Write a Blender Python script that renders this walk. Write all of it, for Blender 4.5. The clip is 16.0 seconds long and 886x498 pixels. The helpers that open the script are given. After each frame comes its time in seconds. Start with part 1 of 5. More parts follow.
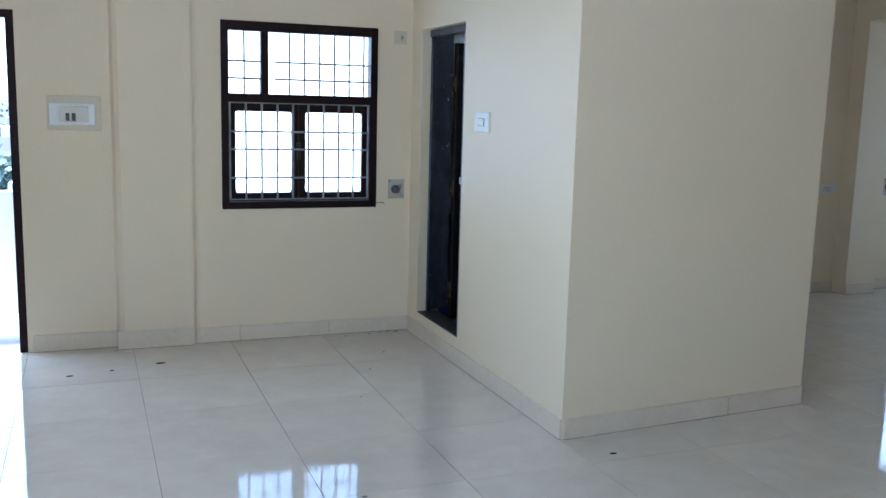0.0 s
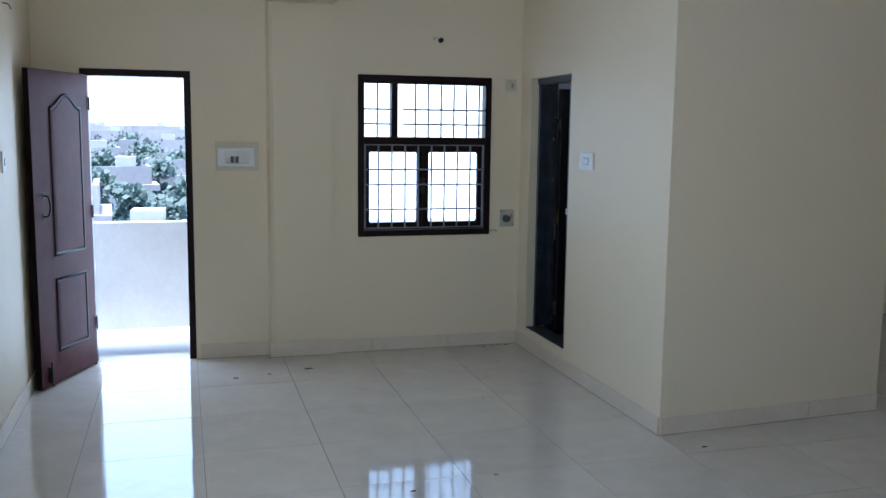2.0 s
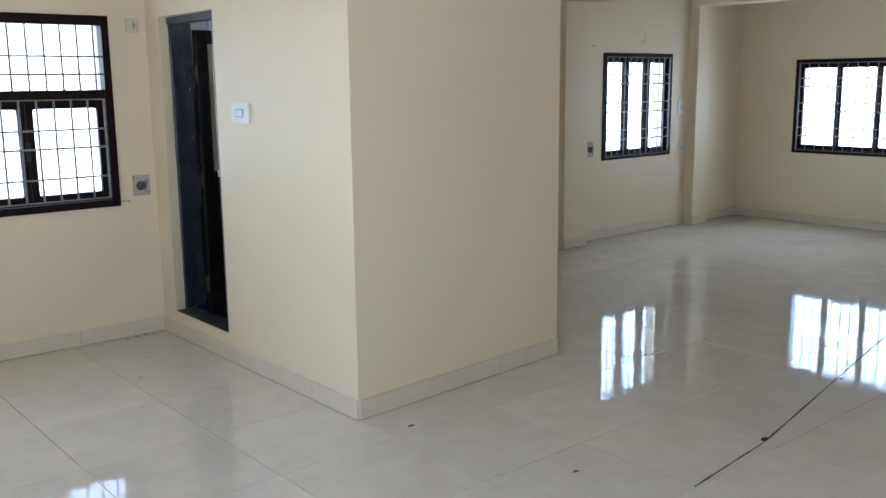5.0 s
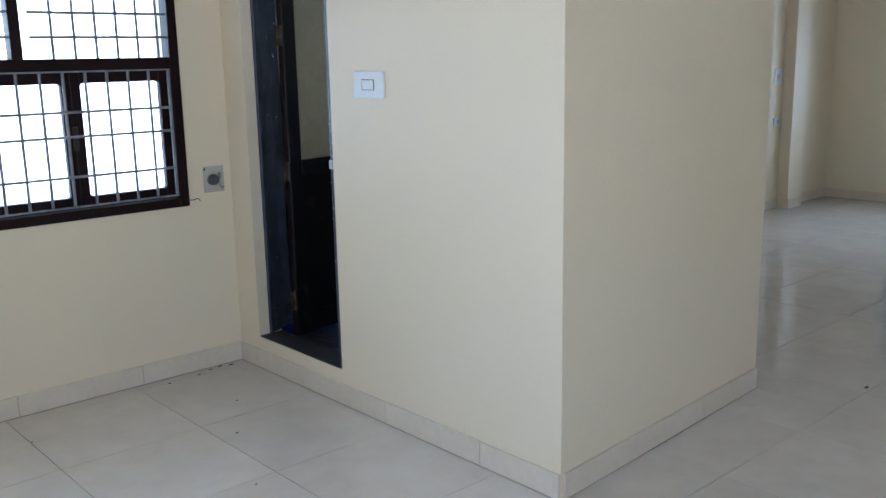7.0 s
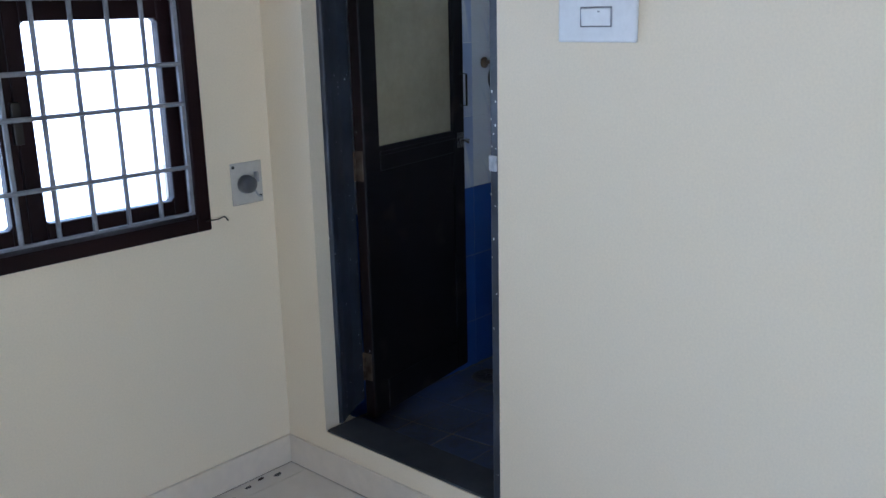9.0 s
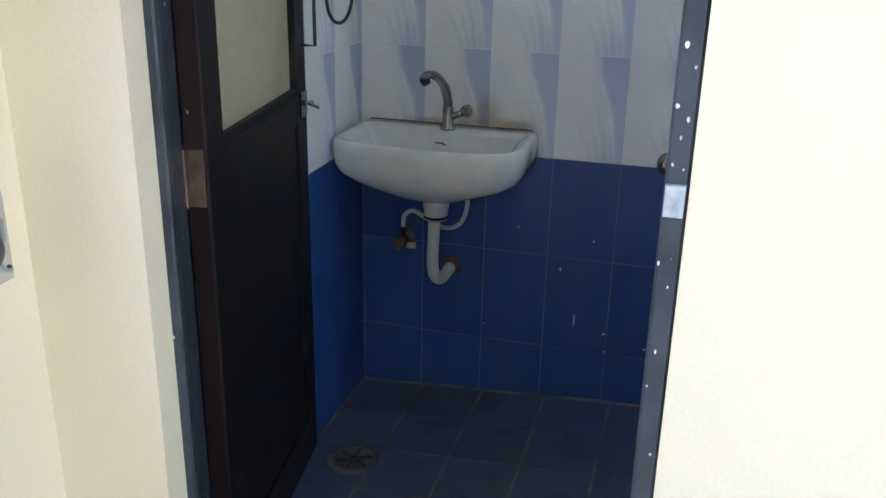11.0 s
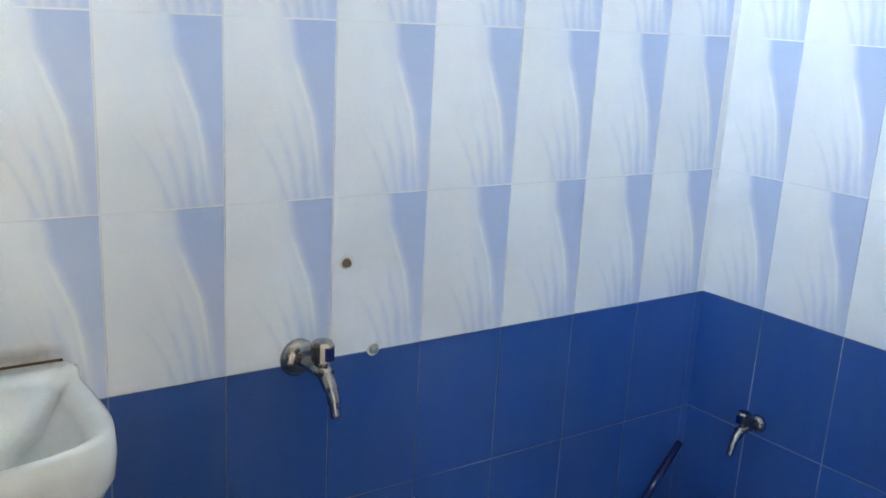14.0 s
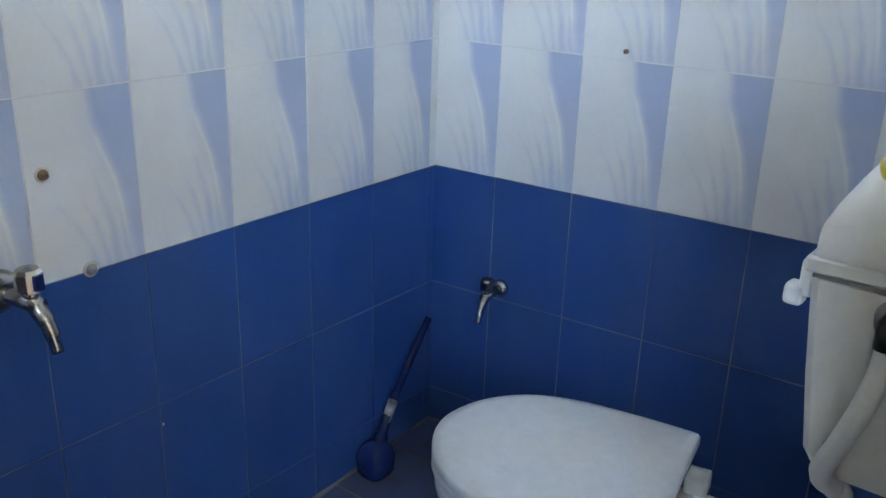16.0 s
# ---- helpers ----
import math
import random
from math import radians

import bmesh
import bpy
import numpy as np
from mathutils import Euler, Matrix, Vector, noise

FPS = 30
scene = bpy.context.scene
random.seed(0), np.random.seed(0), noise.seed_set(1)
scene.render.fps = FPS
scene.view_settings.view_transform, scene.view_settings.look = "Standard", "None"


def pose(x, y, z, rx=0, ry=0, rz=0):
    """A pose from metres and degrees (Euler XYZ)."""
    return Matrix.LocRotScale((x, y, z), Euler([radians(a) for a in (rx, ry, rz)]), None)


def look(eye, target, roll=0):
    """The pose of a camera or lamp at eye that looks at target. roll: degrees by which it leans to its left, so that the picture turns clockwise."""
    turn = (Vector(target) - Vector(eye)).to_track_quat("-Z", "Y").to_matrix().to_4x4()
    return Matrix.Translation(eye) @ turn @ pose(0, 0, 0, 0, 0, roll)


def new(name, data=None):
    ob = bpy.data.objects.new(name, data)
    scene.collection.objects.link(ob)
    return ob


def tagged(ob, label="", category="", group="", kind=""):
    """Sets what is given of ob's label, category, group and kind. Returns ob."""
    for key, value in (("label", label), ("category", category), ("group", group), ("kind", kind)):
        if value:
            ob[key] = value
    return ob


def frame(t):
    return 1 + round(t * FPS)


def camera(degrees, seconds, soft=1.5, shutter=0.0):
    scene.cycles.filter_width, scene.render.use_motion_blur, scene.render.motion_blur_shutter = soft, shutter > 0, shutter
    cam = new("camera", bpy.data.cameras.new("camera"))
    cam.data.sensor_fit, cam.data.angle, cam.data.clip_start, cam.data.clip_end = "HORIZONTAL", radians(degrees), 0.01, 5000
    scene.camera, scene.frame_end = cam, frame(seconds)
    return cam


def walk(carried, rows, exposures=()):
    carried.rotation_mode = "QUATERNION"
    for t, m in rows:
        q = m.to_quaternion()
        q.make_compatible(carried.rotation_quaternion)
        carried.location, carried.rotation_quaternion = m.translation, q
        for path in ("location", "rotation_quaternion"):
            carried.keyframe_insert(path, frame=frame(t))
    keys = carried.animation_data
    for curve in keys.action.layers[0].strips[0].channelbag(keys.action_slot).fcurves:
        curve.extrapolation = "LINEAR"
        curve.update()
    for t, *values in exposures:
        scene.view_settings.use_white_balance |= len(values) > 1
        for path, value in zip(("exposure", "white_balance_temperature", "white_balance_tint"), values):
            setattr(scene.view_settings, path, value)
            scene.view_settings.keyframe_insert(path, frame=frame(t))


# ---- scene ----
cam = camera(52.0, 16.0)
PATH = [
    (0, (-2.121, -6.049, 1.597), (-1.396, -4.211, 1.287), 1.5),
    (0.5, (-2.429, -6.765, 1.747), (-1.715, -4.923, 1.435), 0.9),
    (1, (-2.469, -6.788, 1.778), (-1.793, -4.929, 1.49), 0.8),
    (1.5, (-2.527, -6.784, 1.78), (-1.968, -4.883, 1.509), 1.1),
    (2, (-2.575, -6.765, 1.716), (-2.026, -4.86, 1.453), 0.7),
    (2.5, (-2.617, -6.845, 1.701), (-1.942, -4.987, 1.397), -0.6),
    (3, (-2.69, -6.841, 1.689), (-1.839, -5.061, 1.363), -0.8),
    (3.5, (-2.605, -6.752, 1.668), (-1.618, -5.043, 1.343), -0.7),
    (4, (-2.517, -6.526, 1.692), (-1.365, -4.923, 1.367), -0.1),
    (4.2, (-2.5, -6.416, 1.696), (-1.277, -4.866, 1.375), 0.3),
    (6.5, (-2.481, -4.763, 1.62), (-1.182, -3.292, 1.232), -1.0),
    (7, (-2.393, -4.348, 1.624), (-1.085, -2.893, 1.21), -1.1),
    (7.5, (-2.32, -3.871, 1.592), (-0.988, -2.437, 1.18), -1.0),
    (8, (-2.119, -3.337, 1.575), (-0.8, -1.899, 1.137), -1.4),
    (8.2, (-2.047, -3.164, 1.56), (-0.733, -1.724, 1.113), -1.5),
    (10.3, (-1.347, -1.311, 1.503), (0.372, -0.495, 0.888), 0.6),
    (10.5, (-1.257, -1.214, 1.479), (0.492, -0.468, 0.857), 1.0),
    (11, (-1.073, -0.946, 1.467), (0.736, -0.446, 0.776), 1.2),
    (11.5, (-0.878, -0.763, 1.455), (0.95, -0.478, 0.695), 1.4),
    (12, (-0.679, -0.531, 1.401), (1.153, -0.554, 0.6), 1.8),
    (12.5, (-0.528, -0.414, 1.399), (1.258, -0.647, 0.53), 2.1),
    (13, (-0.317, -0.391, 1.404), (1.451, -0.768, 0.547), 1.3),
    (13.5, (-0.149, -0.334, 1.43), (1.599, -0.994, 0.716), 1.7),
    (14, (0.044, -0.281, 1.446), (1.648, -1.356, 0.926), 3.2),
    (14.5, (0.062, -0.278, 1.479), (1.5, -1.607, 1.074), 3.8),
    (15, (0.059, -0.304, 1.487), (1.359, -1.775, 1.105), 3.1),
    (15.5, (0.087, -0.332, 1.459), (1.297, -1.834, 0.928), 0.5),
    (16, (0.13, -0.329, 1.397), (1.274, -1.808, 0.687), 1.8),
]
walk(cam, [(t, look(eye, target, roll)) for t, eye, target, roll in PATH], [(0, 2.8, 5050, 11), (0.5, 2.45, 5150, 11), (1.5, 2.35, 5150, 11), (2.3, 2.0, 5150, 11), (3, 2.3, 5500, 12), (4.2, 2.9, 5700, 13), (6.5, 2.95, 5400, 12), (8.2, 2.62, 4950, 18), (10.3, 3.75, 5150, 12), (11.2, 4.45, 5350, 12), (12, 5.75, 4950, 11), (12.5, 6.2, 4900, 11), (13.2, 6.0, 5400, 12), (14, 5.25, 5650, 12), (15.3, 4.8, 5700, 12), (16, 4.8, 5700, 12)])

# ---------------------------------------------------------------- plan, in metres
H = 3.0            # ceiling
FB = 0.046         # washroom floor by its north wall; it rises to the south
SLOPE = -0.058
EAST, NORTH_E, SOUTH, WEST = 7.62, 0.32, -9.0, -3.54
XE, YS, XW = 1.40, -1.93, 0.14   # washroom inner faces; its north face is y = 0
TW, TH, BORDER = 0.189, 0.29, 0.832  # wall tile width and height, top of the blue tiles

# ---------------------------------------------------------------- light
world = bpy.data.worlds.new("world")
scene.world = world
world.use_nodes = True
wn = world.node_tree
sky = wn.nodes.new("ShaderNodeTexSky")
sky.sky_type, sky.sun_disc = "NISHITA", False
sky.sun_elevation, sky.sun_rotation = radians(83), radians(-110)
sky.dust_density = 0.6
wn.links.new(sky.outputs[0], wn.nodes["Background"].inputs[0])
wn.nodes["Background"].inputs[1].default_value = 0.09


def lamp(name, kind, m, energy, color=(1, 1, 1)):
    data = bpy.data.lights.new(name, kind)
    data.energy, data.color = energy, color
    ob = new(name, data)
    ob.matrix_world = m
    return ob


# a hazy noon sun, almost overhead
sun = lamp("sun", "SUN", look((0, 0, 0), (0.10, 0.06, -0.99)), 2.2, (1, 0.98, 0.95))
sun.data.angle = radians(12)


def window_or_fill_light(x0, x1, z0, z1, centre, target, watts, color=(0.76, 0.89, 1.0)):
    ob = lamp("window_or_fill_light", "AREA", look(centre, target), watts, color)
    ob.data.shape, ob.data.size, ob.data.size_y = "RECTANGLE", x1 - x0, z1 - z0
    return ob


window_or_fill_light(-1.28, -0.27, 0.93, 2.08, (-0.775, 0.21, 1.5), (-0.775, -1, 1.5), 1.7)
window_or_fill_light(-3.19, -2.55, 0.05, 2.05, (-2.87, 0.31, 1.05), (-2.87, -1, 1.05), 4.2)
window_or_fill_light(5.06, 6.17, 0.88, 1.91, (5.615, NORTH_E + 0.21, 1.4), (5.615, -1, 1.4), 3.0)
window_or_fill_light(-1.8, -0.45, 0.87, 1.83, (EAST + 0.21, -1.125, 1.35), (5, -1.125, 1.35), 3.6)
window_or_fill_light(0.57, 0.93, 1.83, 2.2, (0.75, 0.21, 2.0), (0.75, -1, 2.0), 2.8)
# two fill lamps in wide openings added out of view, behind and beside the walker
# warm, in place of light bounced off the cream walls
window_or_fill_light(-2.6, -0.4, 0.9, 2.1, (-1.5, SOUTH - 0.2, 1.5), (-1.5, 0, 1.5), 4.0, (1, 0.93, 0.80))
# bluish, added to brighten the washroom block's west face
window_or_fill_light(-5.6, -3.4, 0.9, 2.1, (WEST - 0.2, -4.5, 1.5), (0, -4.0, 1.4), 7.0)

# ---------------------------------------------------------------- materials


def material(name):
    m = bpy.data.materials.new(name)
    m.use_nodes = True
    nt = m.node_tree
    return m, nt, nt.nodes["Principled BSDF"]


def node(nt, kind, **inputs):
    n = nt.nodes.new(kind)
    for k, v in inputs.items():
        n.inputs[k.replace("_", " ")].default_value = v
    return n


def coords(nt, scale=(1, 1, 1), space="Object"):
    tc = nt.nodes.new("ShaderNodeTexCoord")
    mp = nt.nodes.new("ShaderNodeMapping")
    mp.inputs["Scale"].default_value = scale
    nt.links.new(tc.outputs[space], mp.inputs[0])
    return mp


def world_coords(nt, scale=(1, 1, 1)):
    g = nt.nodes.new("ShaderNodeNewGeometry")
    mp = nt.nodes.new("ShaderNodeMapping")
    mp.inputs["Scale"].default_value = scale
    nt.links.new(g.outputs["Position"], mp.inputs[0])
    return mp


def noise_tex(nt, mp, scale, detail=4, rough=0.55):
    n = node(nt, "ShaderNodeTexNoise", Scale=scale, Detail=detail, Roughness=rough)
    nt.links.new(mp.outputs[0], n.inputs["Vector"])
    return n


def ramp(nt, source, stops):
    r = nt.nodes.new("ShaderNodeValToRGB")
    e = r.color_ramp.elements
    while len(e) < len(stops):
        e.new(0.5)
    for el, (p, c) in zip(e, stops):
        el.position = p
        el.color = (*c, 1) if not isinstance(c, (int, float)) else (c, c, c, 1)
    nt.links.new(source, r.inputs[0])
    return r


def mix(nt, fac, a, b, blend="MIX"):
    m = nt.nodes.new("ShaderNodeMix")
    m.data_type, m.blend_type = "RGBA", blend
    for sock, v in ((m.inputs[0], fac), (m.inputs[6], a), (m.inputs[7], b)):
        if hasattr(v, "links"):
            nt.links.new(v, sock)
        elif isinstance(v, tuple):
            sock.default_value = (*v, 1)
        else:
            sock.default_value = v
    return m.outputs[2]


def bump(nt, height, bsdf, strength=0.2, distance=0.002):
    b = node(nt, "ShaderNodeBump", Strength=strength, Distance=distance)
    nt.links.new(height, b.inputs["Height"])
    nt.links.new(b.outputs[0], bsdf.inputs["Normal"])


def painted(name, base, dark, rough=0.6, big=0.9, fine=60, relief=0.15, metal=0.0, spots=None, specular=0.5):
    """A painted or plastered surface: two scales of tone, fine relief."""
    m, nt, p = material(name)
    mp = world_coords(nt)
    a = noise_tex(nt, mp, big, 5, 0.6)
    f = noise_tex(nt, mp, fine, 3, 0.6)
    tone = ramp(nt, a.outputs[0], [(0.3, dark), (0.68, base)])
    grain = ramp(nt, f.outputs[0], [(0.3, 0.93), (0.7, 1.0)])
    col = mix(nt, 1.0, tone.outputs[0], grain.outputs[0], "MULTIPLY")
    if spots:
        color, scale, lo, hi = spots
        s = noise_tex(nt, mp, scale, 2, 0.5)
        mask = ramp(nt, s.outputs[0], [(lo, 0.0), (hi, 1.0)])
        col = mix(nt, mask.outputs[0], col, color)
    nt.links.new(col, p.inputs["Base Color"])
    p.inputs["Roughness"].default_value = rough
    p.inputs["Metallic"].default_value = metal
    p.inputs["Specular IOR Level"].default_value = specular
    bump(nt, f.outputs[0], p, relief, 0.001)
    return m


CREAM = painted("cream_wall_paint", (0.83, 0.71, 0.515), (0.79, 0.67, 0.47), 0.5, 0.5, 170, 0.05)
WHITE = painted("ceiling_white", (0.74, 0.72, 0.66), (0.70, 0.68, 0.61), 0.7, 0.6, 40)
BALCONY = painted("white_outdoor_paint", (0.68, 0.67, 0.65), (0.58, 0.57, 0.55), 0.8, 1.5, 30)
WENGE = painted("dark_brown_paint", (0.020, 0.008, 0.008), (0.010, 0.005, 0.005), 0.42, 3, 80, 0.1, specular=0.12)
REDWOOD = painted("red_brown_varnish", (0.125, 0.040, 0.044), (0.085, 0.028, 0.032), 0.5, 4, 60, 0.1, specular=0.12)
BLACKPAINT = painted("near_black_paint", (0.010, 0.0075, 0.007), (0.006, 0.005, 0.005), 0.5, 3, 70, 0.2, spots=((0.045, 0.032, 0.026), 5, 0.60, 0.74), specular=0.2)
GREYPAINT = painted("grey_blue_frame_paint", (0.050, 0.058, 0.076), (0.016, 0.019, 0.027), 0.38, 9, 70, 0.3, spots=((0.75, 0.75, 0.74), 55, 0.72, 0.745))
PORCELAIN = painted("white_porcelain", (0.80, 0.80, 0.77), (0.76, 0.76, 0.72), 0.12, 3, 30, 0.0)
PLASTIC = painted("white_plastic", (0.80, 0.80, 0.79), (0.74, 0.74, 0.72), 0.35, 4, 50, 0.05)
TANKPLASTIC = painted("ivory_plastic", (0.72, 0.71, 0.66), (0.66, 0.65, 0.60), 0.35, 4, 50, 0.05)
CHROME = painted("chrome", (0.46, 0.43, 0.40), (0.30, 0.27, 0.24), 0.2, 20, 90, 0.05, 1.0)
STEEL = painted("galvanised_bar", (0.27, 0.27, 0.28), (0.16, 0.16, 0.17), 0.5, 20, 90, 0.1, 0.0, specular=0.25)
DARKMETAL = painted("dark_metal", (0.05, 0.045, 0.04), (0.03, 0.028, 0.025), 0.35, 10, 90, 0.1, 0.8)
BRASS = painted("tarnished_brass", (0.28, 0.20, 0.13), (0.09, 0.055, 0.035), 0.5, 22, 90, 0.2, 0.7)
SKIRT = painted("beige_skirting_tile", (0.74, 0.645, 0.51), (0.68, 0.58, 0.44), 0.38, 2.5, 30, 0.05)
GROUT = painted("floor_grout", (0.42, 0.36, 0.28), (0.13, 0.105, 0.08), 0.8, 1.6, 60, 0.3)
BLUEGROUT = painted("dark_grout", (0.30, 0.24, 0.16), (0.06, 0.05, 0.04), 0.8, 6, 60, 0.3)
BLUEJOINT = painted("blue_zone_grout", (0.36, 0.36, 0.36), (0.045, 0.075, 0.20), 0.7, 4.5, 60, 0.3)
WHITEGROUT = painted("pale_grout", (0.80, 0.80, 0.78), (0.66, 0.65, 0.63), 0.7, 6, 60, 0.3)


def floor_tile_material():
    m, nt, p = material("polished_ivory_floor_tile")
    mp = world_coords(nt)
    info = nt.nodes.new("ShaderNodeObjectInfo")
    cloud = noise_tex(nt, mp, 5.0, 6, 0.65)
    dirt = noise_tex(nt, mp, 1.7, 6, 0.7)
    tone = ramp(nt, cloud.outputs[0], [(0.3, (0.66, 0.59, 0.50)), (0.7, (0.74, 0.675, 0.585))])
    each = ramp(nt, info.outputs["Random"], [(0.0, 0.93), (1.0, 1.0)])
    col = mix(nt, 1.0, tone.outputs[0], each.outputs[0], "MULTIPLY")
    smudge = ramp(nt, dirt.outputs[0], [(0.55, 0.0), (0.8, 0.35)])
    col = mix(nt, smudge.outputs[0], col, (0.44, 0.37, 0.28))
    nt.links.new(col, p.inputs["Base Color"])
    gloss = ramp(nt, dirt.outputs[0], [(0.35, 0.03), (0.75, 0.10)])
    nt.links.new(gloss.outputs[0], p.inputs["Roughness"])
    wave = noise_tex(nt, mp, 9.0, 1, 0.4)
    bump(nt, wave.outputs[0], p, 0.11, 0.004)
    return m


FLOORTILE = floor_tile_material()


def blue_tile_material():
    """Glazed blue wall tile: nearly even glaze, fine specks, faint rinse marks running down."""
    m, nt, p = material("glazed_blue_wall_tile")
    info = nt.nodes.new("ShaderNodeObjectInfo")
    each = ramp(nt, info.outputs["Random"], [(0.0, (0.023, 0.079, 0.285)), (1.0, (0.030, 0.094, 0.325))])
    fine = noise_tex(nt, world_coords(nt), 260, 1, 0.4)
    speck = ramp(nt, fine.outputs[0], [(0.30, 0.90), (0.65, 1.0)])
    col = mix(nt, 1.0, each.outputs[0], speck.outputs[0], "MULTIPLY")
    runs = noise_tex(nt, world_coords(nt, (1, 1, 0.3)), 9, 3, 0.5)
    film = ramp(nt, runs.outputs[0], [(0.35, 0.01), (0.80, 0.13)])
    col = mix(nt, film.outputs[0], col, (0.20, 0.23, 0.31))
    nt.links.new(col, p.inputs["Base Color"])
    p.inputs["Roughness"].default_value = 0.42
    return m


def blue_floor_material():
    """Matt blue floor tile under grey-brown dirt, thicker by patches."""
    m, nt, p = material("matt_blue_floor_tile")
    mp = world_coords(nt)
    info = nt.nodes.new("ShaderNodeObjectInfo")
    each = ramp(nt, info.outputs["Random"], [(0.0, (0.020, 0.065, 0.27)), (1.0, (0.030, 0.090, 0.34))])
    fine = noise_tex(nt, mp, 70, 2, 0.5)
    d = noise_tex(nt, mp, 3.2, 3, 0.5)
    film = ramp(nt, d.outputs[0], [(0.25, 0.58), (0.75, 0.97)])
    grit = ramp(nt, fine.outputs[0], [(0.3, 0.75), (0.7, 1.0)])
    fac = mix(nt, 1.0, film.outputs[0], grit.outputs[0], "MULTIPLY")
    col = mix(nt, fac, each.outputs[0], (0.088, 0.086, 0.080))
    stain = noise_tex(nt, mp, 7, 3, 0.55)
    spot = ramp(nt, stain.outputs[0], [(0.53, 0.0), (0.72, 0.7)])
    col = mix(nt, spot.outputs[0], col, (0.035, 0.03, 0.026))
    nt.links.new(col, p.inputs["Base Color"])
    gl = ramp(nt, d.outputs[0], [(0.3, 0.4), (0.7, 0.6)])
    nt.links.new(gl.outputs[0], p.inputs["Roughness"])
    bump(nt, fine.outputs[0], p, 0.10, 0.001)
    return m


BLUETILE = blue_tile_material()
BLUEFLOOR = blue_floor_material()


def reed_tile_material():
    """White glazed tile with a soft grey-blue reed-like shadow printed on its right side. Object coordinates: x 0..1 across, z 0..1 up."""
    m, nt, p = material("white_reed_print_tile")
    tc = nt.nodes.new("ShaderNodeTexCoord")
    sep = nt.nodes.new("ShaderNodeSeparateXYZ")
    nt.links.new(tc.outputs["Object"], sep.inputs[0])

    def op(kind, a, b=None, c=None):
        n = nt.nodes.new("ShaderNodeMath")
        n.operation = kind
        for i, v in enumerate((a, b, c)):
            if v is None:
                continue
            if hasattr(v, "links"):
                nt.links.new(v, n.inputs[i])
            else:
                n.inputs[i].default_value = v
        return n.outputs[0]

    waver = noise_tex(nt, coords(nt), 11, 3, 0.55)
    u = op("ADD", op("DIVIDE", sep.outputs[0], TW), op("MULTIPLY", op("SUBTRACT", waver.outputs[0], 0.5), 0.10))
    v = op("DIVIDE", sep.outputs[2], TH)

    def soft(value, lo, hi):
        n = nt.nodes.new("ShaderNodeMapRange")
        n.interpolation_type = "SMOOTHSTEP"
        nt.links.new(value, n.inputs[0])
        n.inputs[1].default_value, n.inputs[2].default_value = lo, hi
        return n.outputs[0]

    # left rim of the shade: an S from the middle of the top edge down to the right side
    down = op("SUBTRACT", 1.0, v)
    rim = op("ADD", 0.56, op("MULTIPLY", soft(down, -0.10, 0.90), 0.31))
    past = op("SUBTRACT", u, rim)
    sweep = op("MULTIPLY", soft(past, -0.06, 0.09), op("ADD", 0.66, op("MULTIPLY", v, 0.30)))
    veil = op("MULTIPLY", soft(past, -0.20, 0.03), 0.20)
    mid = op("MULTIPLY", soft(down, 0.15, 0.4), op("SUBTRACT", 1.0, soft(down, 0.65, 0.9)))
    glint = op("MULTIPLY", op("SUBTRACT", 1.0, soft(op("ABSOLUTE", op("ADD", past, 0.012)), 0.008, 0.028)), op("MULTIPLY", mid, 0.30))
    # feathery tufts at the foot, bent to the left
    streak = noise_tex(nt, coords(nt, (1, 1, 0.22)), 60, 2, 0.5)
    ragged = op("MULTIPLY", op("SUBTRACT", streak.outputs[0], 0.5), 0.07)
    blades = []
    for at, lean, top, wide in ((0.56, -1.0, 0.24, 0.045), (0.66, -0.62, 0.33, 0.06), (0.76, -0.42, 0.50, 0.085), (0.86, -0.22, 0.38, 0.07)):
        centre = op("ADD", at, op("MULTIPLY", op("POWER", v, 1.35), lean))
        off = op("ABSOLUTE", op("SUBTRACT", u, centre))
        width = op("MULTIPLY", op("SUBTRACT", 1.0, op("DIVIDE", v, top)), wide)
        blades.append(soft(op("ADD", op("SUBTRACT", width, off), ragged), -0.06, 0.10))
    blade = blades[0]
    for b in blades[1:]:
        blade = op("MAXIMUM", blade, b)
    blade = op("MULTIPLY", blade, 0.66)
    foot = op("MULTIPLY", op("MULTIPLY", op("SUBTRACT", 1.0, soft(v, 0.0, 0.34)), soft(u, 0.36, 0.70)), 0.26)
    mask = op("MAXIMUM", op("MAXIMUM", sweep, foot), op("MAXIMUM", veil, blade))
    mask = op("MAXIMUM", op("SUBTRACT", mask, glint), 0.0)
    wob = noise_tex(nt, world_coords(nt), 3, 4, 0.6)
    ground = ramp(nt, wob.outputs[0], [(0.35, (0.74, 0.74, 0.73)), (0.65, (0.80, 0.80, 0.79))])
    col = mix(nt, mask, ground.outputs[0], (0.42, 0.485, 0.66))
    nt.links.new(col, p.inputs["Base Color"])
    p.inputs["Roughness"].default_value = 0.12
    return m


REEDTILE = reed_tile_material()


def glass_material(name, color, rough):
    m, nt, p = material(name)
    p.inputs["Base Color"].default_value = (*color, 1)
    p.inputs["Transmission Weight"].default_value = 1.0
    p.inputs["Roughness"].default_value = rough
    return m


CLEAR = glass_material("window_glass", (0.95, 0.97, 0.97), 0.02)
FROST = painted("yellowed_frosted_pane", (0.42, 0.36, 0.22), (0.34, 0.29, 0.17), 0.3, 5, 40, 0.05)

# ---------------------------------------------------------------- building blocks


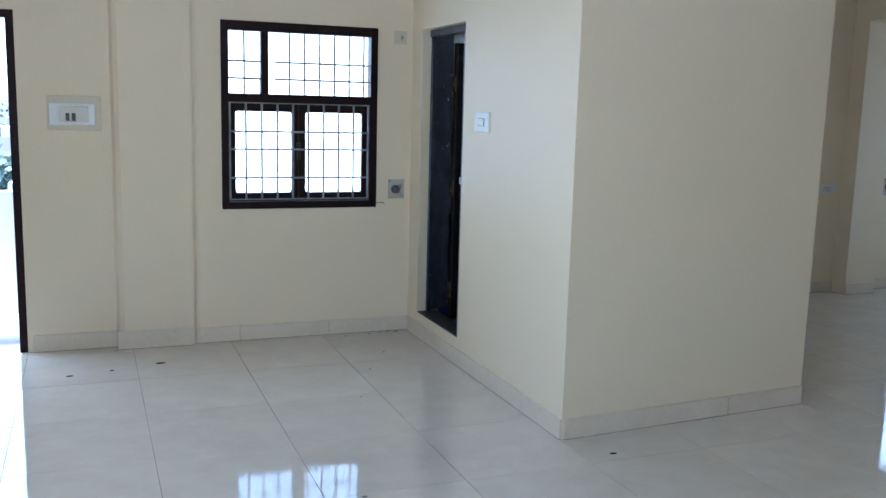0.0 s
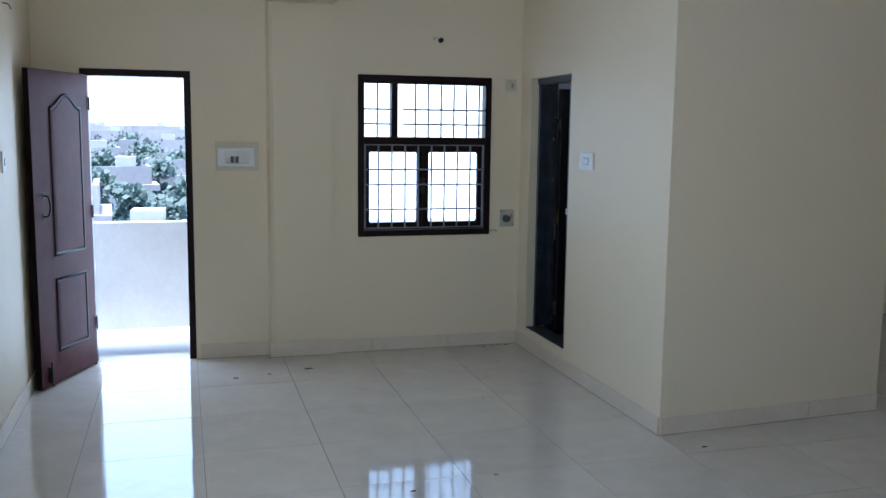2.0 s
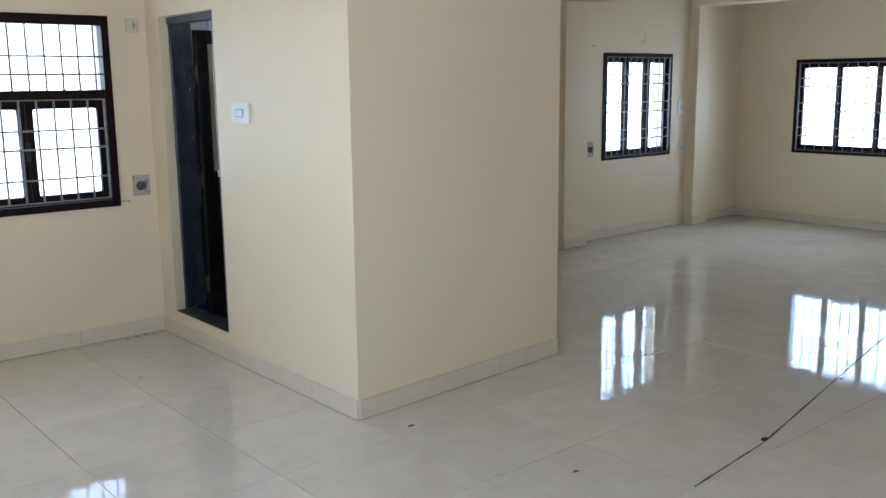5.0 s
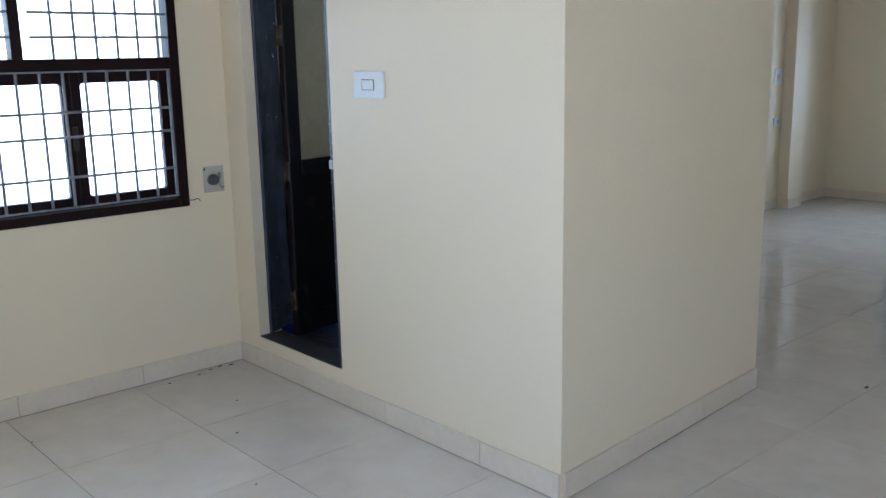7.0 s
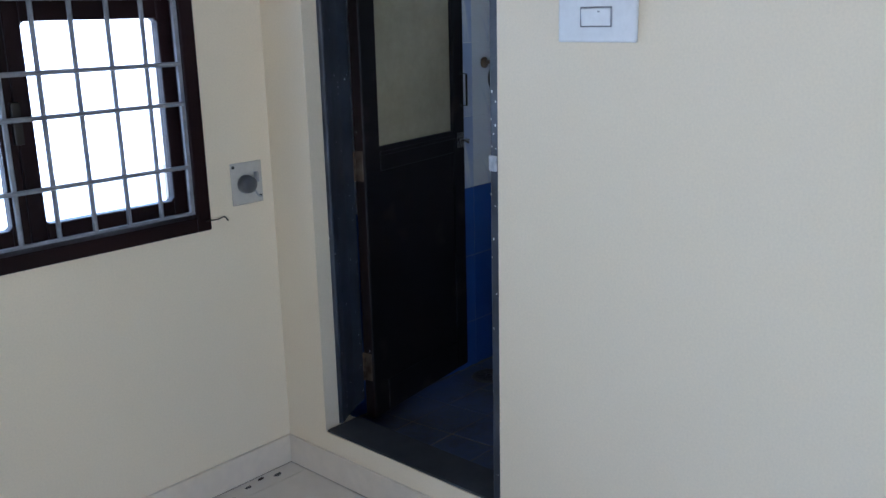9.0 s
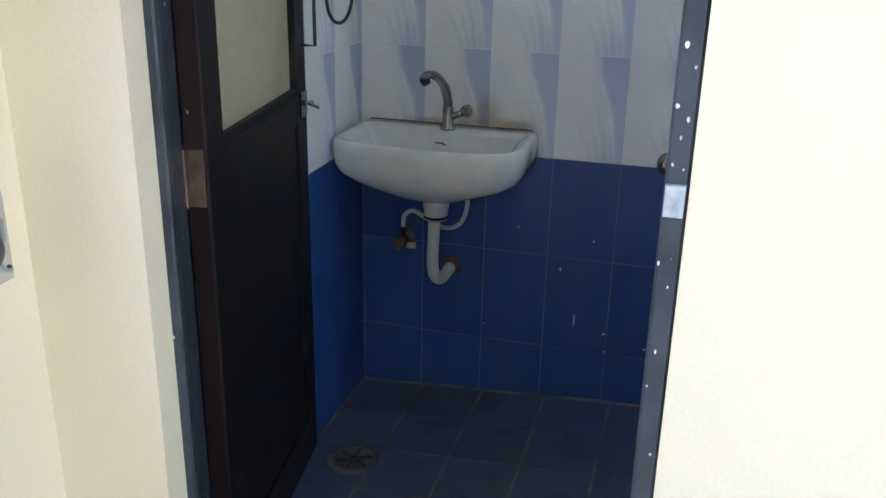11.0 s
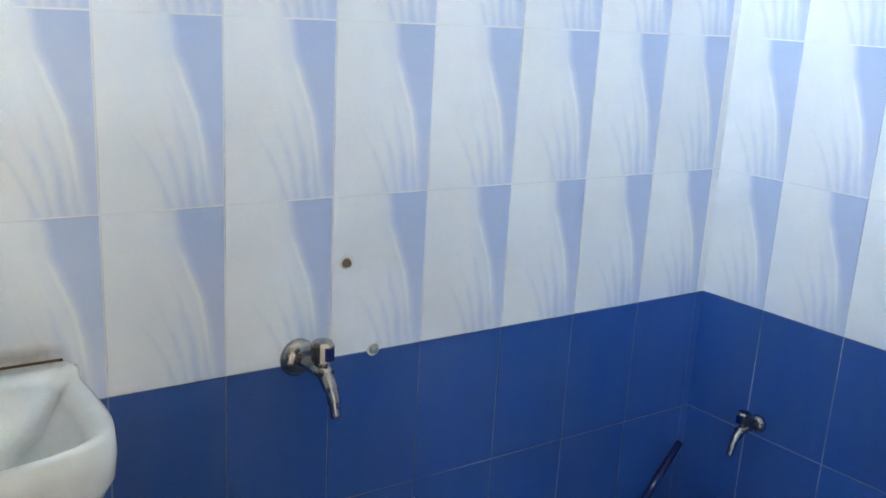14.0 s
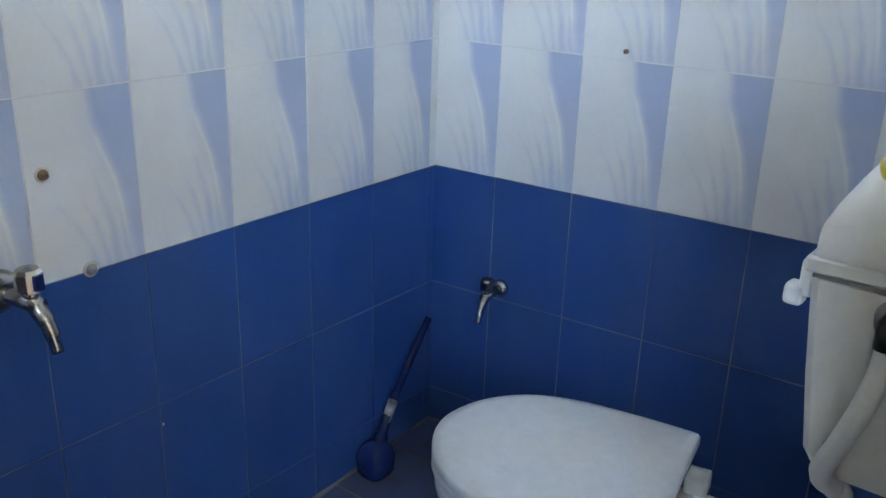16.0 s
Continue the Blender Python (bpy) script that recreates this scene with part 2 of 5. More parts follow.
def box(bm, x0, x1, y0, y1, z0, z1):
    vs = [bm.verts.new((x, y, z)) for z in (z0, z1) for y in (y0, y1) for x in (x0, x1)]
    for f in ((0, 2, 3, 1), (4, 5, 7, 6), (0, 1, 5, 4), (2, 6, 7, 3), (0, 4, 6, 2), (1, 3, 7, 5)):
        bm.faces.new([vs[i] for i in f])
    return vs


def boxes(*rows):
    bm = bmesh.new()
    for r in rows:
        box(bm, *r)
    return bm


def rounded(bm, width=0.003, segments=2):
    bmesh.ops.bevel(bm, geom=list(bm.edges), offset=width, segments=segments, affect="EDGES", profile=0.6)
    return bm


def finish(name, bm, mat, smooth=False):
    me = bpy.data.meshes.new(name)
    bm.normal_update()
    bm.to_mesh(me)
    bm.free()
    me.materials.append(mat)
    if smooth:
        for f in me.polygons:
            f.use_smooth = True
    return me


def part(name, bm, mat, parent=None, label="", smooth=False):
    ob = new(name, finish(name, bm, mat, smooth))
    if parent:
        ob.parent = parent
    if label:
        ob["label"] = label
    return ob


def thing(name, m, label, category, group=""):
    ob = new(name)
    ob.empty_display_size = 0.1
    ob.matrix_world = m
    return tagged(ob, label, category, group)


def structure(name, bm, mat, label, category, smooth=False):
    return tagged(part(name, bm, mat, None, "", smooth), label, category, "", "structure")


def wall_x(x0, x1, y0, y1, z0, z1, holes=()):
    """A wall along x; holes are (x0, x1, z0, z1), left to right."""
    bm, at = bmesh.new(), x0
    for a, b, c, d in holes:
        if a > at:
            box(bm, at, a, y0, y1, z0, z1)
        if c > z0:
            box(bm, a, b, y0, y1, z0, c)
        if d < z1:
            box(bm, a, b, y0, y1, d, z1)
        at = b
    if at < x1:
        box(bm, at, x1, y0, y1, z0, z1)
    return bm


def wall_y(y0, y1, x0, x1, z0, z1, holes=()):
    bm, at = bmesh.new(), y0
    for a, b, c, d in holes:
        if a > at:
            box(bm, x0, x1, at, a, z0, z1)
        if c > z0:
            box(bm, x0, x1, a, b, z0, c)
        if d < z1:
            box(bm, x0, x1, a, b, d, z1)
        at = b
    if at < y1:
        box(bm, x0, x1, at, y1, z0, z1)
    return bm


def prism(bm, outline, z0, z1):
    lo = [bm.verts.new((x, y, z0)) for x, y in outline]
    hi = [bm.verts.new((x, y, z1)) for x, y in outline]
    bm.faces.new(lo[::-1])
    bm.faces.new(hi)
    n = len(lo)
    for i in range(n):
        bm.faces.new((lo[i], lo[(i + 1) % n], hi[(i + 1) % n], hi[i]))
    return bm


# ---------------------------------------------------------------- the shell

structure("wall_north_entry", wall_x(WEST - 0.23, -1.97, 0.05, 0.325, 0, H, [(-3.24, -2.50, 0, 2.10)]), CREAM, "cream painted plaster wall round the entrance door", "wall")
bm = bmesh.new()
prism(bm, [(-1.49, 0.325), (-1.97, 0.325), (-1.97, 0.049), (-1.952, -0.008), (-1.925, -0.03), (-1.49, -0.03)], 0, H)
structure("column_entry", bm, CREAM, "cream painted concrete column in the wall", "column")
wall_north = structure("wall_north_window", wall_x(-1.49, 1.57, 0.0, 0.23, 0, H, [(-1.30, -0.25, 0.893, 2.108), (0.55, 0.95, 1.80, 2.22)]), CREAM, "cream painted plaster wall with a window", "wall")
structure("wall_north_far", wall_x(1.57, EAST + 0.23, NORTH_E, NORTH_E + 0.23, 0, H, [(5.02, 6.21, 0.835, 1.955)]), CREAM, "cream painted plaster wall with a barred window", "wall")
# the openings in the west and south walls are added for the fill lamps
structure("wall_west", wall_y(SOUTH, 0.325, WEST - 0.23, WEST, 0, H, [(-5.6, -3.4, 0.9, 2.1)]), CREAM, "cream painted plaster wall beside the entrance", "wall")
structure("wall_south", wall_x(WEST - 0.23, EAST + 0.23, SOUTH - 0.23, SOUTH, 0, H, [(-2.6, -0.4, 0.9, 2.1)]), CREAM, "cream painted plaster wall", "wall")
structure("wall_east", wall_y(SOUTH, NORTH_E, EAST, EAST + 0.23, 0, H, [(-1.85, -0.40, 0.815, 1.885)]), CREAM, "cream painted plaster wall with a wide barred window", "wall")

# washroom block: its own walls


def washroom_west_wall():
    bm = wall_y(YS - 0.12, 0.0, 0.0, XW, 0, H, [(-0.95, -0.001, 0.17, 2.10)])
    prism(bm, [(0.0, -0.20), (0.07, -0.188), (0.07, -0.001), (0.0, -0.001)], 0.17, 2.10)
    box(bm, 0.07, 0.20, -0.029, -0.001, 0.17, 2.10)
    box(bm, XW, 0.20, -0.098, -0.001, 0.0, 0.17)
    return bm


wash_west = structure("wall_washroom_west", washroom_west_wall(), CREAM, "cream painted washroom wall with a raised doorway", "wall")
bm = bmesh.new()
prism(bm, [(0.0, -2.315), (1.57, -2.215), (1.57, YS), (XE, YS), (XW, YS - 0.106), (XW, YS - 0.12), (0.0, YS - 0.12)], 0, H)
wash_south = structure("wall_washroom_south", bm, CREAM, "cream painted washroom wall with a crisp corner", "wall")
wash_east = structure("wall_washroom_east", boxes((XE, 1.57, YS, 0.0, 0, H)), CREAM, "cream painted washroom wall", "wall")
bm = bmesh.new()
vs = box(bm, XW, XE, YS - 0.106, 0.0, -0.2, FB - 0.001)
for v in vs[4:]:
    v.co.z += v.co.y * SLOPE
washroom_floor = structure("floor_washroom", bm, BLUEGROUT, "dark grouted washroom floor bed", "floor")
structure("ceiling", boxes((WEST - 0.23, EAST + 0.23, SOUTH - 0.23, 0.55, H, H + 0.15)), WHITE, "plain white painted ceiling", "ceiling")
hall_floor = structure("floor", boxes((WEST, 0.0, SOUTH, 0.095, -0.2, -0.006), (0.0, EAST, SOUTH, -2.2, -0.2, -0.006), (1.57, EAST, -2.2, NORTH_E, -0.2, -0.006)), GROUT, "brown grouted floor bed under the polished tiles", "floor")

# beams and piers of the far rooms
structure("pier_near", boxes((4.26, 4.60, 0.155, NORTH_E, 0, H)), CREAM, "cream painted pier against the wall", "pier")
structure("pier_far", boxes((6.53, 6.81, 0.20, NORTH_E, 0, H)), CREAM, "cream painted pier against the wall", "pier")
structure("beam_near", boxes((4.26, 4.60, SOUTH, 0.155, 2.425, H)), CREAM, "cream painted ceiling beam", "beam")
structure("beam_far", boxes((6.53, 6.81, SOUTH, 0.20, 2.485, H)), CREAM, "cream painted ceiling beam", "beam")
structure("beam_entry", boxes((-1.97, -1.49, SOUTH, -0.03, 2.60, H)), CREAM, "cream painted ceiling beam over the column", "beam")
structure("threshold_entry", boxes((-3.24, -2.50, 0.095, 0.325, -0.2, -0.004)), SKIRT, "pale stone threshold under the entrance door", "threshold")
structure("balcony_floor", boxes((-6.0, 3.0, 0.325, 1.45, -0.25, -0.01)), BALCONY, "pale sunlit balcony floor", "floor")
structure("parapet", boxes((-6.0, 3.0, 1.25, 1.40, -0.01, 0.90)), BALCONY, "white painted balcony parapet in bright daylight", "parapet")
structure("ground", boxes((-900, 900, -900, 900, -9.2, -9.0)), BALCONY, "pale dusty ground far below", "ground")

# ---------------------------------------------------------------- shapes


def tube(points, radius, sides=12, cap=True, bm=None):
    """A round bar swept along points; radius is one number or one a point."""
    bm = bm or bmesh.new()
    pts = [Vector(p) for p in points]
    radii = radius if isinstance(radius, (list, tuple)) else [radius] * len(pts)
    side, rings = None, []
    for i, p in enumerate(pts):
        way = (pts[min(i + 1, len(pts) - 1)] - pts[max(i - 1, 0)]).normalized()
        if side is None:
            side = way.orthogonal().normalized()
        side = (side - way * side.dot(way)).normalized()
        up = way.cross(side)
        rings.append([bm.verts.new(p + (side * math.cos(a) + up * math.sin(a)) * radii[i]) for a in (2 * math.pi * k / sides for k in range(sides))])
    for a, b in zip(rings, rings[1:]):
        for k in range(sides):
            bm.faces.new((a[k], a[(k + 1) % sides], b[(k + 1) % sides], b[k]))
    if cap:
        bm.faces.new(rings[0][::-1])
        bm.faces.new(rings[-1])
    return bm


def curved(points, steps=6):
    """A smooth line through points."""
    p = [Vector(q) for q in points]
    p = [p[0] * 2 - p[1]] + p + [p[-1] * 2 - p[-2]]
    out = []
    for i in range(1, len(p) - 2):
        for k in range(steps):
            t = k / steps
            out.append(0.5 * (2 * p[i] + (p[i + 1] - p[i - 1]) * t + (2 * p[i - 1] - 5 * p[i] + 4 * p[i + 1] - p[i + 2]) * t * t + (3 * p[i] - p[i - 1] - 3 * p[i + 1] + p[i + 2]) * t ** 3))
    return out + [p[-2]]


def loft(rings, close_first=True, close_last=True, bm=None):
    """A skin over rings of equally many points."""
    bm = bm or bmesh.new()
    rows = [[bm.verts.new(q) for q in r] for r in rings]
    n = len(rows[0])
    for a, b in zip(rows, rows[1:]):
        for k in range(n):
            bm.faces.new((a[k], a[(k + 1) % n], b[(k + 1) % n], b[k]))
    if close_first:
        bm.faces.new(rows[0][::-1])
    if close_last:
        bm.faces.new(rows[-1])
    bmesh.ops.recalc_face_normals(bm, faces=bm.faces)
    return bm


def lathe(profile, sides=20):
    return loft([[(r * math.cos(2 * math.pi * k / sides), r * math.sin(2 * math.pi * k / sides), z) for k in range(sides)] for r, z in profile])


def placed(bm, m):
    bmesh.ops.transform(bm, matrix=m, verts=bm.verts)
    return bm


def soft_box(x0, x1, y0, y1, z0, z1, r=0.003, seg=2):
    return rounded(boxes((x0, x1, y0, y1, z0, z1)), r, seg)


# ---------------------------------------------------------------- skirting


def skirting(name, run, ends, height=0.104, thick=0.012):
    """Skirting tiles along a straight run from point a to point b, jointed at the given distances; it stands on the room's side of the wall."""
    (ax, ay), (bx, by), inward = run
    way = Vector((bx - ax, by - ay))
    length = way.length
    angle = math.degrees(math.atan2(way.y, way.x))
    base = tagged(new(name), "beige polished skirting tiles along the wall foot", "skirting", "", "structure")
    base.matrix_world = pose(ax, ay, 0, 0, 0, angle)
    cuts = [0.0] + [e for e in ends if 0 < e < length] + [length]
    for a, b in zip(cuts, cuts[1:]):
        bm = boxes((a + 0.0012, b - 0.0012, *((0.0, thick) if inward > 0 else (-thick, 0.0)), 0.001, height + random.uniform(-0.002, 0.002)))
        part("skirting_tile", rounded(bm, 0.0015, 1), SKIRT, base)
    deep = (lambda t: (0.0, t)) if inward > 0 else (lambda t: (-t, 0.0))
    mortar = boxes((0.0, length, *deep(thick + 0.0008), 0.0006, 0.0035), *[(c - 0.0011, c + 0.0011, *deep(thick - 0.002), 0.0036, height - 0.004) for c in cuts[1:-1]])
    part("mortar", mortar, GROUT, base, "dark mortar in the joints")
    return base


skirting("baseboard_entry", ((-2.47, 0.05), (-1.97, 0.05), -1), [], 0.108, 0.014)
skirting("baseboard_column", ((-1.97, -0.03), (-1.49, -0.03), -1), [], 0.118)
skirting("baseboard_window", ((-1.49, 0.0), (0.0, 0.0), -1), [0.297, 0.91])
skirting("baseboard_washroom", ((0.0, -2.315), (0.0, -0.012), 1), [0.42, 1.03, 1.64])
skirting("baseboard_block", ((0.012, -2.314), (1.57, -2.215), -1), [1.03])
skirting("baseboard_west", ((WEST, SOUTH), (WEST, 0.095), -1), [0.6 * k for k in range(1, 16)])
skirting("baseboard_far", ((1.58, NORTH_E), (4.26, NORTH_E), -1), [0.6, 1.2, 1.8, 2.4])
skirting("baseboard_pier", ((4.26, 0.155), (4.60, 0.155), -1), [])
skirting("baseboard_far_room", ((4.60, NORTH_E), (6.53, NORTH_E), -1), [0.5, 1.1, 1.7])
skirting("baseboard_pier_far", ((6.53, 0.20), (6.81, 0.20), -1), [])
skirting("baseboard_corner", ((6.81, NORTH_E), (EAST, NORTH_E), -1), [])
skirting("baseboard_east", ((EAST, SOUTH), (EAST, NORTH_E - 0.012), 1), [0.6 * k for k in range(1, 16)])

# ---------------------------------------------------------------- windows


def bar_grid(win, x0, x1, z0, z1, y, columns, levels, framed):
    """A grille of thin welded bars; each bar a part."""
    step = (x1 - x0) / columns
    for k in range(1, columns):
        x = x0 + step * k
        part("grille_bar", tube([(x, y, z0), (x, y, z1)], 0.0070, 6), STEEL, win, "thin grey steel bar")
    for z in levels:
        part("grille_bar", tube([(x0, y - 0.006, z), (x1, y - 0.006, z)], 0.0070, 6), STEEL, win, "thin grey steel bar")
    if framed:
        bm = boxes((x0 - 0.006, x0 + 0.006, y - 0.006, y + 0.006, z0, z1), (x1 - 0.006, x1 + 0.006, y - 0.006, y + 0.006, z0, z1),
                   (x0 + 0.006, x1 - 0.006, y - 0.006, y + 0.006, z1 - 0.008, z1), (x0 + 0.006, x1 - 0.006, y - 0.006, y + 0.006, z0, z0 + 0.008))
        part("grille_frame", bm, STEEL, win, "grey steel grille frame")


def frame_bm(x0, x1, y0, y1, z0, z1, side, top, bottom):
    bm = bmesh.new()
    for r in ((x0, x0 + side, z0, z1), (x1 - side, x1, z0, z1), (x0 + side, x1 - side, z1 - top, z1), (x0 + side, x1 - side, z0, z0 + bottom)):
        box(bm, r[0], r[1], y0, y1, r[2], r[3])
    return rounded(bm, 0.003, 1)


def pane(win, x0, x1, y, z0, z1):
    ob = part("pane", boxes((x0, x1, y, y + 0.004, z0, z1)), CLEAR, win, "clear glass pane")
    ob.visible_shadow = False
    return ob


def shutter(win, x0, x1, y0, y1, z0, z1, side=0.045, rail=0.055):
    bm = frame_bm(x0, x1, y0, y1, z0, z1, side, rail, rail)
    r = 0.022
    for cx, sx in ((x0 + side - 0.002, 1), (x1 - side + 0.002, -1)):
        for cz, sz in ((z0 + rail - 0.002, 1), (z1 - rail + 0.002, -1)):
            arc = [(cx + sx * r * (1 - math.sin(a)), cz + sz * r * (1 - math.cos(a))) for a in (math.pi / 2 * k / 4 for k in range(5))]
            near = [bm.verts.new((x, y0 + 0.004, z)) for x, z in [(cx, cz)] + arc]
            far = [bm.verts.new((x, y1 - 0.004, z)) for x, z in [(cx, cz)] + arc]
            bm.faces.new(near)
            bm.faces.new(far[::-1])
            for k in range(len(near)):
                bm.faces.new((near[k], far[k], far[(k + 1) % len(far)], near[(k + 1) % len(near)]))
    bmesh.ops.recalc_face_normals(bm, faces=bm.faces)
    sh = part("shutter", bm, WENGE, win, "dark brown wooden shutter frame")
    pane(sh, x0 + side - 0.004, x1 - side + 0.004, (y0 + y1) / 2, z0 + rail - 0.004, z1 - rail + 0.004)
    return sh


def transom_window(x0, x1, z0, z1, wall):
    """Fixed lights above, two glazed shutters below, steel grille on the room's side."""
    win = tagged(new("window_1"), "dark brown wooden window with a transom light, two shutters and a steel grille", "window", "", "structure")
    win.matrix_world = pose(0, wall, 0)
    part("window_frame", frame_bm(x0, x1, -0.012, 0.075, z0, z1, 0.048, 0.062, 0.045), WENGE, win, "dark brown wooden frame standing proud of the wall")
    part("transom_bar", soft_box(x0 + 0.048, x1 - 0.048, -0.008, 0.07, 1.590, 1.648), WENGE, win)
    part("mullion", soft_box(-1.043, -0.993, -0.004, 0.07, 1.648, z1 - 0.062), WENGE, win)
    pane(win, x0 + 0.046, -1.041, 0.04, 1.646, z1 - 0.06)
    pane(win, -0.995, x1 - 0.046, 0.04, 1.646, z1 - 0.06)
    shutter(win, x0 + 0.05, -0.787, 0.03, 0.068, z0 + 0.047, 1.588)
    shutter(win, -0.785, x1 - 0.05, 0.03, 0.068, z0 + 0.047, 1.588)
    part("shutter_latch", soft_box(-0.80, -0.775, 0.015, 0.03, 1.22, 1.33), DARKMETAL, win, "dark metal shutter latch")
    bar_grid(win, x0 + 0.052, x1 - 0.065, z0 + 0.06, 1.592, -0.012, 9, (1.10, 1.288, 1.403), True)
    bar_grid(win, -0.953, x1 + 0.011, 1.648, z1 - 0.062, 0.022, 7, (1.745, 1.855), False)
    bar_grid(win, x0 + 0.048, -1.043, 1.648, z1 - 0.062, 0.022, 2, (1.745, 1.855), False)
    wire = tube(curved([(x1 - 0.02, -0.015, 0.925), (x1 + 0.02, -0.014, 0.922), (x1 + 0.045, -0.014, 0.926), (x1 + 0.06, -0.012, 0.912)]), 0.0022, 6)
    part("loose_wire", wire, DARKMETAL, win, "short dark loose wire end")
    return win


def triple_window(name, width, z0, z1, m, columns):
    """A three-shutter window with an upright steel grille. Local x runs along the wall, local -y into the room."""
    win = tagged(new(name), "dark brown wooden window with three shutters and a steel grille", "window", "", "structure")
    win.matrix_world = m
    part("window_frame", frame_bm(0, width, -0.012, 0.075, z0, z1, 0.05, 0.055, 0.05), WENGE, win, "dark brown wooden frame")
    third = (width - 0.1) / 3
    for k in range(3):
        a = 0.05 + third * k
        shutter(win, a, a + third - 0.001, 0.03, 0.068, z0 + 0.05, z1 - 0.055, 0.032, 0.045)
    for k in (1, 2):
        part("mullion", soft_box(0.05 + third * k - 0.016, 0.05 + third * k + 0.016, -0.006, 0.03, z0 + 0.05, z1 - 0.055), WENGE, win)
    d = (z1 - z0) / 8
    bar_grid(win, 0.052, width - 0.052, z0 + 0.03, z1 - 0.04, -0.012, columns, [z0 + d * q for q in (1.5, 2.2, 3.6, 4.3, 5.7, 6.4)], True)
    return win


transom_window(-1.30, -0.25, 0.893, 2.108, 0.0)
triple_window("window_2", 1.19, 0.835, 1.955, pose(5.02, NORTH_E, 0), 11)
triple_window("window_3", 1.45, 0.815, 1.885, pose(EAST, -0.40, 0, 0, 0, -90), 12)

vent = tagged(new("window_4"), "small dark framed ventilator high in the washroom wall", "window", "", "structure")
part("window_frame", frame_bm(0.55, 0.95, 0.0, 0.06, 1.80, 2.22, 0.03, 0.03, 0.03), WENGE, vent)
pane(vent, 0.578, 0.922, 0.03, 1.828, 2.192)

# ---------------------------------------------------------------- entrance door


def entrance_door():
    door = tagged(new("door_1"), "open red-brown wooden entrance door with two moulded panels", "door", "", "structure")
    part("door_frame", boxes((-3.24, -3.195, 0.06, 0.20, 0, 2.10), (-2.547, -2.50, 0.06, 0.20, 0, 2.10), (-3.195, -2.547, 0.06, 0.20, 2.052, 2.10)), WENGE, door, "dark brown wooden door frame")
    # local: x from the hinge to the free edge, y through the leaf, z up
    m = pose(-3.19, 0.065, 0.012, 0, 0, math.degrees(math.atan2(-0.645, -0.27)))
    W, T, Z = 0.725, 0.036, 2.045
    body = soft_box(0, W, -T, 0, 0, Z, 0.003, 1)
    leaf = part("leaf", placed(body, m), REDWOOD, door, "red-brown varnished door leaf")
    part("leaf_edge", placed(soft_box(W, W + 0.004, -T, 0.002, 0, Z, 0.001, 1), m), WENGE, leaf, "dark closing edge")

    def panel(x0, x1, z0, z1, arch):
        n = 14
        def outline(inset, rise):
            a, b, c, d = x0 + inset, x1 - inset, z0 + inset, z1 - inset
            pts = [(a, c), (b, c), (b, d - arch)]
            if arch:
                for k in range(1, n):
                    t = k / n
                    s = 0.5 - 0.5 * math.cos(2 * math.pi * t)
                    pts.append((b + (a - b) * t, d - arch + arch * s))
            pts.append((a, d - arch))
            return [m @ Vector((x, rise, z)) for x, z in pts]
        part("panel_groove", loft([outline(-0.004, 0.001), outline(0.0, 0.006), outline(0.012, 0.006), outline(0.018, 0.001)], False, False), WENGE, leaf, "dark moulded rim of the door panel", True)
        part("panel", loft([outline(0.018, 0.001), outline(0.030, 0.004), outline(0.05, 0.0045)], False, True), REDWOOD, leaf, "raised red-brown door panel")

    panel(0.115, 0.505, 0.845, 1.90, 0.09)
    panel(0.115, 0.505, 0.205, 0.69, 0.0)
    grip = tube(curved([(0.61, 0.0, 1.245), (0.61, 0.03, 1.24), (0.612, 0.045, 1.18), (0.61, 0.03, 1.12), (0.61, 0.0, 1.115)]), 0.006, 8)
    part("handle", placed(grip, m), DARKMETAL, leaf, "dark curved pull handle", True)
    for z in (1.245, 1.115):
        part("handle_rose", placed(soft_box(0.592, 0.628, 0, 0.004, z - 0.02, z + 0.02, 0.0015, 1), m), DARKMETAL, leaf)
    part("floor_bolt", placed(boxes((0.60, 0.645, 0, 0.012, 0.03, 0.13), (0.615, 0.63, 0.012, 0.02, 0.0, 0.16)), m), DARKMETAL, leaf, "black floor bolt")
    for z in (0.25, 1.05, 1.80):
        part("hinge", placed(tube([(0, 0.006, z), (0, 0.006, z + 0.09)], 0.006, 8), m), DARKMETAL, leaf)
    return door


entrance_door()

# ---------------------------------------------------------------- washroom door


